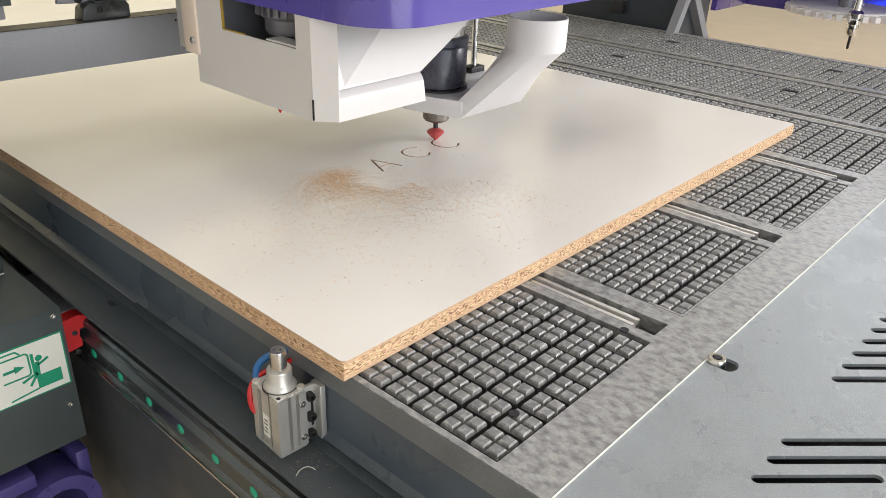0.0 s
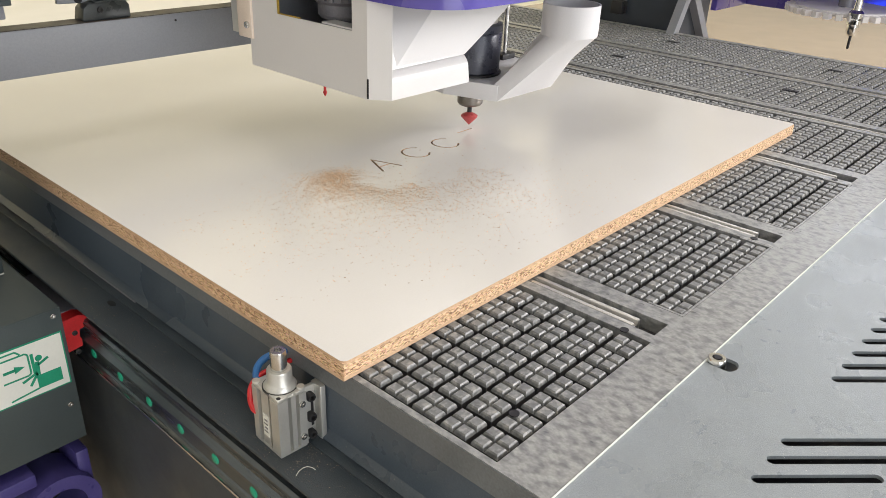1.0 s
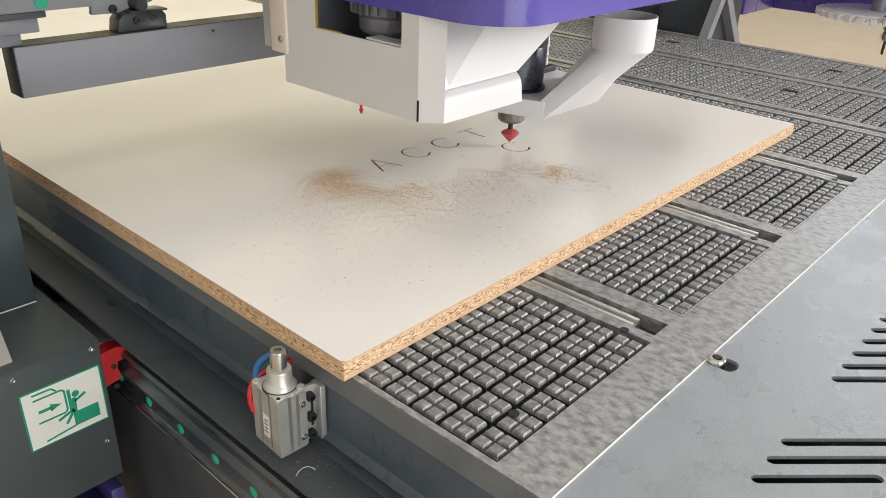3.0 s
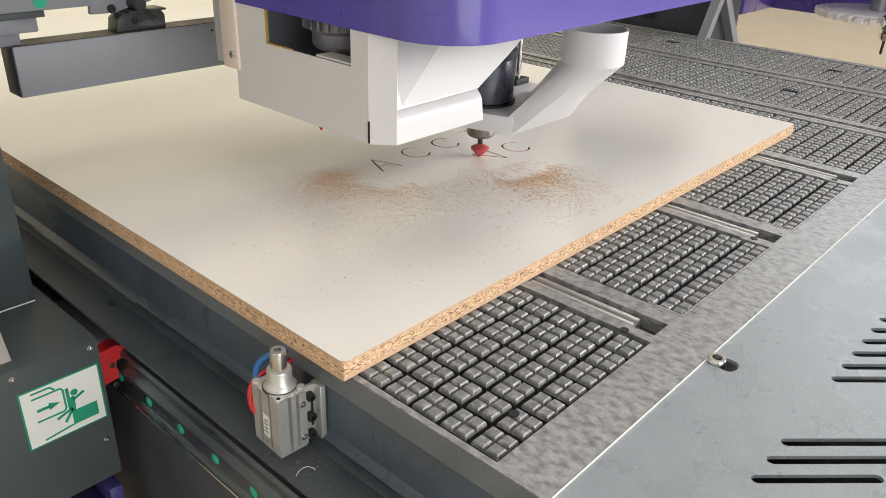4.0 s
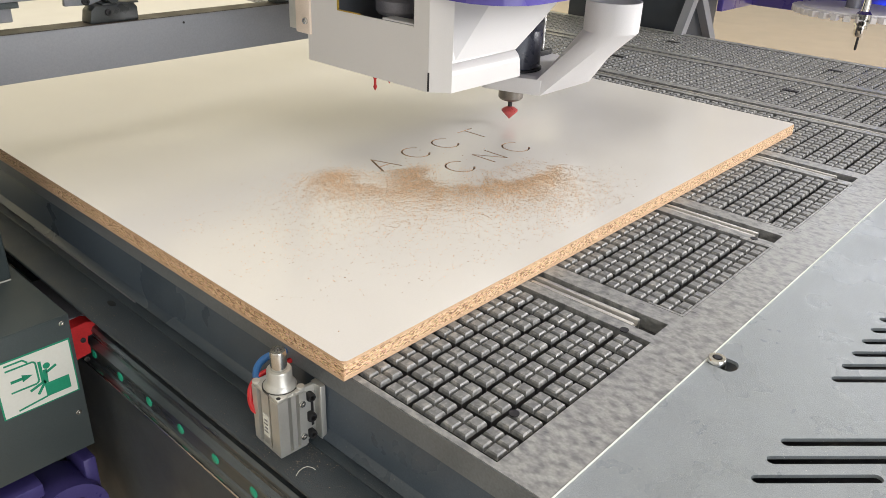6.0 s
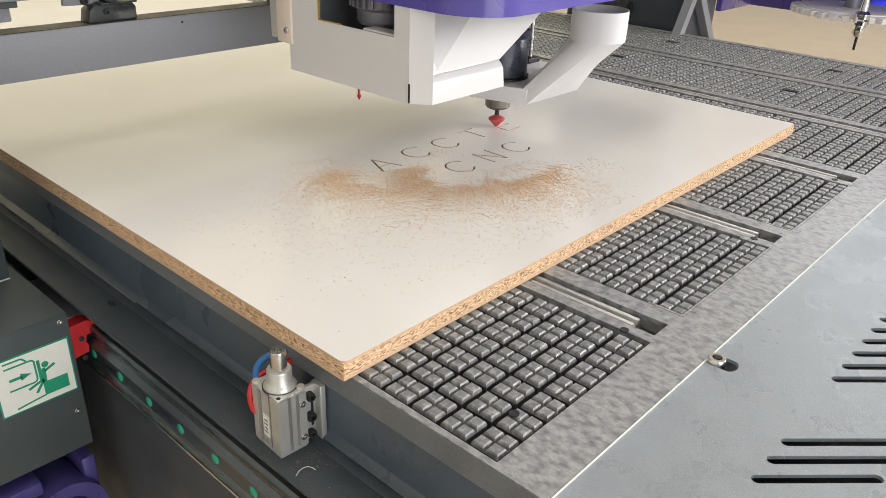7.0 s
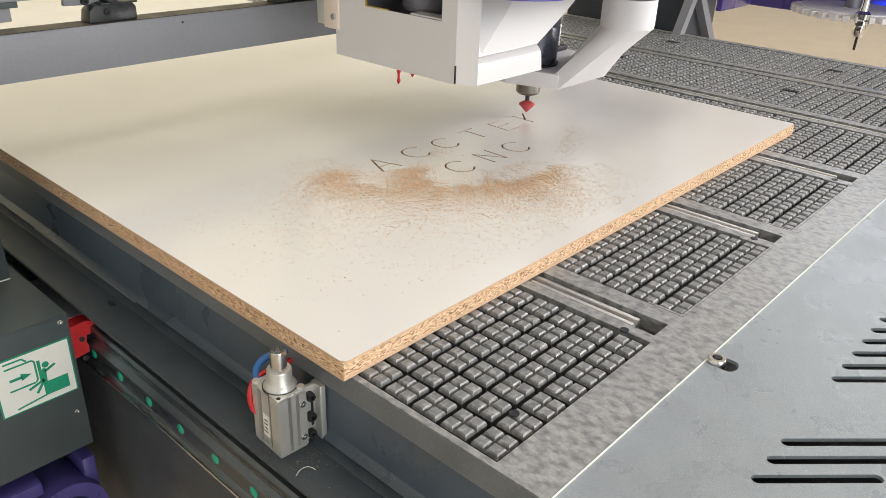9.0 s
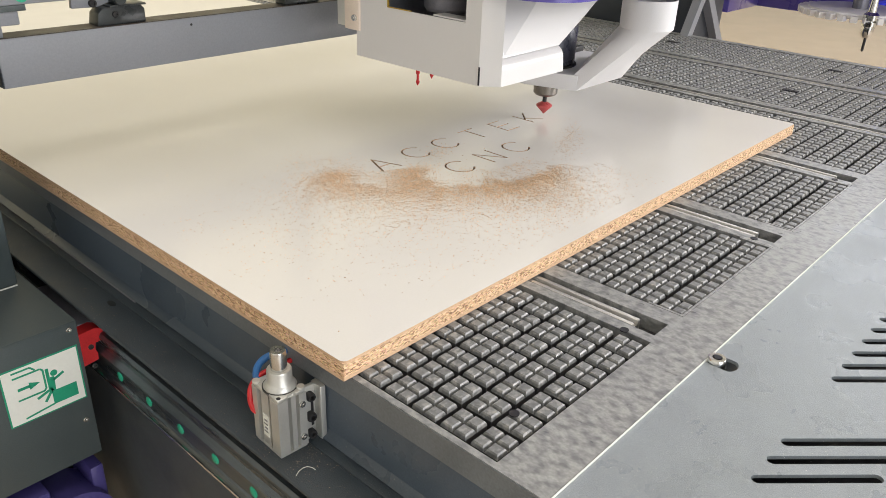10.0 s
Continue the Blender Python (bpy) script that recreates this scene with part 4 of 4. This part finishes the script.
part("inner_end", box(LX + 0.004, -0.206, 0.066, 0.070, 0.150, 0.32), M_BAR, head, "", None)
part("inner_back", box(-0.205, -0.198, -0.11, 0.085, 0.150, 0.32), M_MOTOR, head, "", None)
motor = part("drill_motor", lathe(-0.256, -0.020, [(0.028, 0.184), (0.031, 0.188), (0.031, 0.200), (0.036, 0.204), (0.036, 0.32)], 32), M_MOTOR, head, "finned grey drill motor")
for i in range(26):
    a = 2 * math.pi * i / 26
    f_ = box(0.035, 0.0405, -0.0014, 0.0014, 0.205, 0.32)
    turned(f_, Matrix.Translation((-0.256, -0.020, 0)) @ pose(0, 0, 0, 0, 0, math.degrees(a)))
    part("fin", f_, M_MOTOR, motor, "", None)
for dx, dy, dz in ((-0.2160, 0.0700, 0.067), (-0.2017, 0.0568, 0.077), (-0.1700, 0.0300, 0.103), (-0.1560, 0.0120, 0.106)):
    part("drill_bit", lathe(dx, dy, [(0.0030, 0.135), (0.0030, dz + 0.016), (0.0018, dz + 0.013), (0.0018, dz + 0.006), (0.0030, dz + 0.003), (0.0005, dz - 0.002)], 12), M_RED, head, "slim red drill bit")
# beige slide plate behind the cover
part("slide_plate", box(-0.3170, 0.20, 0.0795, 0.1075, 0.150, 0.62, 0.0015), M_BEIGE, head, "beige edged slide plate")
part("slide_plate_back", box(-0.312, 0.20, 0.1080, 0.1270, 0.152, 0.62, 0.001), M_ALU, head)
part("slide_bolt", turned(bolt_mesh(0.0042, 0.003, "-x"), Matrix.Translation((-0.3170, 0.0870, 0.166))), M_STEEL, head)
part("back_carrier", box(-0.30, 0.20, 0.128, 0.22, 0.30, 0.60), M_MOTOR, head)
# spindle, dust shoe, funnel
part("spindle_body", lathe(0, 0, [(0.0360, 0.0800), (0.0395, 0.0830), (0.0405, 0.135), (0.0392, 0.137), (0.0415, 0.139), (0.0415, 0.148), (0.036, 0.150)], 40), M_SPINDLE, head, "glossy black spindle nose with dust specks")
part("spindle_collar", lathe(0, 0, [(0.034, 0.150), (0.034, 0.162), (0.042, 0.165), (0.042, 0.185), (0.045, 0.19), (0.045, 0.32)], 40), M_ALU, head, "machined aluminium spindle collar")
part("shoe_ring", lathe(0, 0, [(0.0425, 0.0785), (0.0425, 0.0812), (0.0395, 0.0815)], 36), M_RUBBER, head)
shoe = [(-0.034, -0.0765), (0.095, -0.0765), (0.128, -0.02), (0.128, 0.045), (0.0, 0.075), (-0.05, 0.055), (-0.060, 0.0), (-0.045, -0.045)]
part("dust_shoe", prism(shoe, 0.0555, 0.0780, 0.0008), M_PRINT, head, "white printed plastic dust shoe")


def funnel():
    fc = (0.028, -0.1420)
    n = 40
    rings = []

    def sq(u):          # base outline: the shoe's front end
        base = [Vector((0.095, -0.015, 0.078)), Vector((-0.034, -0.070, 0.078)), Vector((-0.034, -0.0765, 0.0556)), Vector((0.095, -0.0765, 0.0556))]
        k = int(u * 4) % 4
        return base[k].lerp(base[(k + 1) % 4], u * 4 - int(u * 4))

    base_ring, top_ring = [], []
    for i in range(n):
        u = i / n
        base_ring.append(sq(u))
        # the base corners meet the rim at fitting angles
        corner = [62, 160, 218, 342, 422]
        k = int(u * 4)
        a = radians(corner[k] + (corner[k + 1] - corner[k]) * (u * 4 - k))
        top_ring.append((fc, a))
    for s in (0.0, 0.15, 0.3, 0.5, 0.7, 0.85, 1.0):
        rings.append([tuple(b.lerp(Vector((fc[0] + 0.0375 * math.cos(a), fc[1] + 0.0375 * math.sin(a), 0.150)), s)) for b, (fc, a) in zip(base_ring, top_ring)])
    rings.append([(fc[0] + 0.0380 * math.cos(a), fc[1] + 0.0380 * math.sin(a), 0.158) for fc, a in top_ring])
    rings.append([(fc[0] + 0.0380 * math.cos(a), fc[1] + 0.0380 * math.sin(a), 0.1900) for fc, a in top_ring])
    rings.append([(fc[0] + 0.0358 * math.cos(a), fc[1] + 0.0358 * math.sin(a), 0.1900) for fc, a in top_ring])
    rings.append([(fc[0] + 0.0355 * math.cos(a), fc[1] + 0.0355 * math.sin(a), 0.150) for fc, a in top_ring])
    rings.append([tuple(b.lerp(Vector((0.030, -0.062, 0.072)), 0.75)) for b, (fc, a) in zip(base_ring, top_ring)])
    return ring_loft(rings, True)


part("funnel", funnel(), M_PRINT, head, "white printed plastic suction funnel", 24)
part("guide_rod", lathe(0.108, 0.026, [(0.0042, 0.086), (0.0042, 0.34)], 16), M_STEEL, head, "polished guide rod")
part("rod_foot", box(0.093, 0.123, 0.016, 0.036, 0.078, 0.0865, 0.001), M_RUBBER, head, "black rod clamp")
nut = part("collet_nut", lathe(0, 0, [(0.012, 0.028), (0.0165, 0.030), (0.0188, 0.033), (0.0190, 0.046), (0.0170, 0.048), (0.0170, 0.060)], 28), M_NUT, head, "steel collet nut")
bit = part("cutter", lathe(0, 0, [(0.0006, -0.0016), (0.0122, 0.0105), (0.0126, 0.0128), (0.0080, 0.0160), (0.0032, 0.0180), (0.0032, 0.030)], 24), M_BITRED, head, "red coated V-shaped cutter")
part("cutter_shank", lathe(0, 0, [(0.0034, 0.0180), (0.0034, 0.030)], 16), M_RUBBER, bit)

# ---- grid pads, the nearest as pieces, the far ones as one ----
NEAR, REST = pad_spots()
NEAR.sort(key=lambda s: (s[0] + 0.35) ** 2 + (s[1] + 0.25) ** 2)
REST += NEAR[300:]
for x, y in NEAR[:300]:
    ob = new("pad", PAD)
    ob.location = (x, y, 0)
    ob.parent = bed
pv = [tuple(v.co) for v in PAD.vertices]
pf = [tuple(f.vertices) for f in PAD.polygons]
verts, faces = [], []
for x, y in REST:
    i = len(verts)
    verts += [(x + a, y + b, c) for a, b, c in pv]
    faces += [tuple(i + j for j in f) for f in pf]
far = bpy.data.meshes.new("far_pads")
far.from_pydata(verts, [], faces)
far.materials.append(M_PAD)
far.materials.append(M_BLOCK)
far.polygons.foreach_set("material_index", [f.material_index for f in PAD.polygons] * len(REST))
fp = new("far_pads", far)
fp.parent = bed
tagged(fp, "rows of dark bevelled grid pads", "", "", "stuff")
for k, y in ((4, 0.255), (5, 0.255), (4, 0.645), (5, 0.645), (3, 0.255), (3, 0.645)):
    x = PX0 + k * PANEL + 0.112 + (0.018 if k == 4 else 0)
    part("vacuum_port", prism([(x - 0.006, y - 0.015), (x + 0.006, y - 0.015), (x + 0.006, y + 0.015), (x - 0.006, y + 0.015)], -0.0005, 0.0006), M_BLACK, bed, "black vacuum port", None)
for x, y in ((0.0468, 0.0223), (0.2133, 0.0251), (0.496, 0.022), (0.773, 0.022)):
    part("port_hole", lathe(x, y, [(0.0042, -0.0005), (0.0042, 0.0005)], 16), M_BLACK, bed, "small round vacuum hole", None)

# grey seal strips laid in the border grooves of two panels
for k, y1 in ((1, 0.035), (2, 0.035)):
    xa, xb = PX0 + k * PANEL + 0.0008, PX0 + k * PANEL + PXW - 0.0008
    strip = box(xa, xb, -0.0021, 0.0004, DEEP, 0.0002, 0.0003)
    box(xa, xa + 0.0028, 0.0004, y1, DEEP, 0.0002, 0.0003, bm=strip)
    box(xb - 0.0028, xb, 0.0004, y1, DEEP, 0.0002, 0.0003, bm=strip)
    part("seal_strip", strip, M_BED, bed, "grey seal strip in a groove", None)
shaving = thing("plastic_shaving", "thin curled plastic shaving lying on the ledge", "shaving")
part("curl", tube([(-0.0600, 0.1570, -0.0793), (-0.0560, 0.1590, -0.0790), (-0.0515, 0.1597, -0.0788), (-0.0475, 0.1585, -0.0788), (-0.0452, 0.1550, -0.0790), (-0.0448, 0.1510, -0.0793)], 0.00028, 6), M_PAPER, shaving)
random.seed(21)
grit = []
for _ in range(420):
    x, y = random.uniform(-0.066, -0.040), random.uniform(0.05, 0.75)
    if random.random() < 0.45:
        y = random.gauss(0.20, 0.05)
    grit.append((x, y, 0))
for _ in range(260):
    grit.append((random.gauss(-0.030, 0.010), random.gauss(0.165, 0.012), 0))
grit = [g for g in grit if -0.065 < g[0] < -0.0275]
g_ = new("ledge_dust", chips(grit, 0.00018, 0.00042))
g_.location = (0, 0, -0.080)
tagged(g_, "scattered pale wood dust on the ledge", "wood dust", "", "stuff")
grit = [(random.uniform(0.0, 0.9), random.uniform(-0.45, -0.055), 0) for _ in range(2600)]
g_ = new("cover_dust", chips(grit, 0.00018, 0.00045, M_PAPER))
g_.location = (0, 0, -0.0015)
tagged(g_, "fine pale dust specks on the sheet cover", "wood dust", "", "stuff")

# ---- motion ----
LIFT = 0.0092
PATH = [
    (0.0, 0.4407, 0.4741, 0), (0.1, 0.4475, 0.4715, 0), (0.2, 0.4545, 0.4660, 0), (0.3, 0.4545, 0.4665, LIFT), (0.5, 0.4915, 0.4740, LIFT),
    (0.6, 0.4887, 0.4744, 0), (0.9, 0.5180, 0.4744, 0), (1.0, 0.5140, 0.4740, LIFT), (1.2, 0.5045, 0.4744, 0), (1.5, 0.5051, 0.4401, 0),
    (1.6, 0.5054, 0.4347, 0), (1.7, 0.5090, 0.4100, LIFT), (1.8, 0.5174, 0.3905, LIFT), (2.0, 0.5217, 0.3904, 0), (2.2, 0.5077, 0.3974, 0), (2.35, 0.4925, 0.3890, 0),
    (2.5, 0.4987, 0.3633, 0), (2.7, 0.5165, 0.3600, 0), (2.85, 0.5205, 0.3660, 0), (2.95, 0.5150, 0.3720, LIFT), (3.1, 0.4640, 0.3960, LIFT),
    (3.18, 0.4590, 0.3985, 0), (3.48, 0.4590, 0.3590, 0), (3.8, 0.4373, 0.3905, 0), (3.88, 0.4330, 0.3980, 0), (4.0, 0.4341, 0.3852, 0), (4.2, 0.4314, 0.3594, 0),
    (4.3, 0.4250, 0.3680, LIFT), (4.5, 0.3948, 0.3905, LIFT), (4.62, 0.3960, 0.3930, 0), (4.8, 0.3828, 0.3975, 0), (5.0, 0.3700, 0.3808, 0), (5.2, 0.3768, 0.3592, 0),
    (5.4, 0.3980, 0.3640, 0), (5.5, 0.3965, 0.3653, 0.0061), (5.6, 0.4330, 0.3840, LIFT), (5.7, 0.4837, 0.4143, LIFT), (5.85, 0.5500, 0.4460, LIFT), (6.0, 0.5850, 0.4532, LIFT),
    (6.08, 0.5850, 0.4532, 0), (6.3, 0.5590, 0.4532, 0), (6.38, 0.5640, 0.4480, LIFT), (6.48, 0.5850, 0.4360, LIFT), (6.55, 0.5850, 0.4355, 0), (6.8, 0.5575, 0.4347, 0),
    (7.0, 0.5589, 0.4570, 0), (7.15, 0.5590, 0.4740, 0), (7.3, 0.5750, 0.4743, 0), (7.4, 0.5850, 0.4743, 0), (7.5, 0.5850, 0.4741, LIFT), (7.6, 0.6209, 0.4743, LIFT),
    (7.75, 0.6200, 0.4740, 0), (8.0, 0.6225, 0.4447, 0), (8.12, 0.6190, 0.4360, 0), (8.22, 0.6190, 0.4380, LIFT), (8.35, 0.6190, 0.4460, LIFT), (8.5, 0.6205, 0.4482, 0), (8.8, 0.6361, 0.4669, 0),
    (8.9, 0.6400, 0.4670, LIFT), (9.0, 0.6330, 0.4562, LIFT), (9.15, 0.6270, 0.4545, 0), (9.5, 0.6484, 0.4332, 0.0035), (9.6, 0.6490, 0.4338, LIFT), (10.0, 0.6492, 0.4343, LIFT),
]


def motions():
    for ob in (gantry, bar, carousel, holder):
        walk(ob, [(t, pose(0, y, 0)) for t, x, y, z in PATH])
    walk(head, [(t, pose(x, y, BT + z)) for t, x, y, z in PATH])
    # slivers of the face sink away where the cutter has passed
    for ob, t in SLIVERS:
        a = max(t, 0.0)
        rows = [(0.0, pose(0, 0, 0))] if a > 0.04 else []
        rows += [(a, pose(0, 0, 0)), (a + 0.07, pose(0, 0, -0.006)), (10.0, pose(0, 0, -0.006))]
        walk(ob, rows)
    # dust comes out of the board at the cutter and drifts to where it lies
    for ob, t, (ox, oy) in DUST:
        c = sum((v.co for v in ob.data.vertices), Vector()) / len(ob.data.vertices)
        dx, dy = (ox - c.x) * 0.5, (oy - c.y) * 0.5
        walk(ob, [(0.0, pose(dx, dy, 0.006)), (t - 0.1, pose(dx, dy, 0.006)), (t, pose(dx * 0.6, dy * 0.6, BT + 0.001)), (t + 0.2, pose(0, 0, BT)), (10.0, pose(0, 0, BT))])


motions()
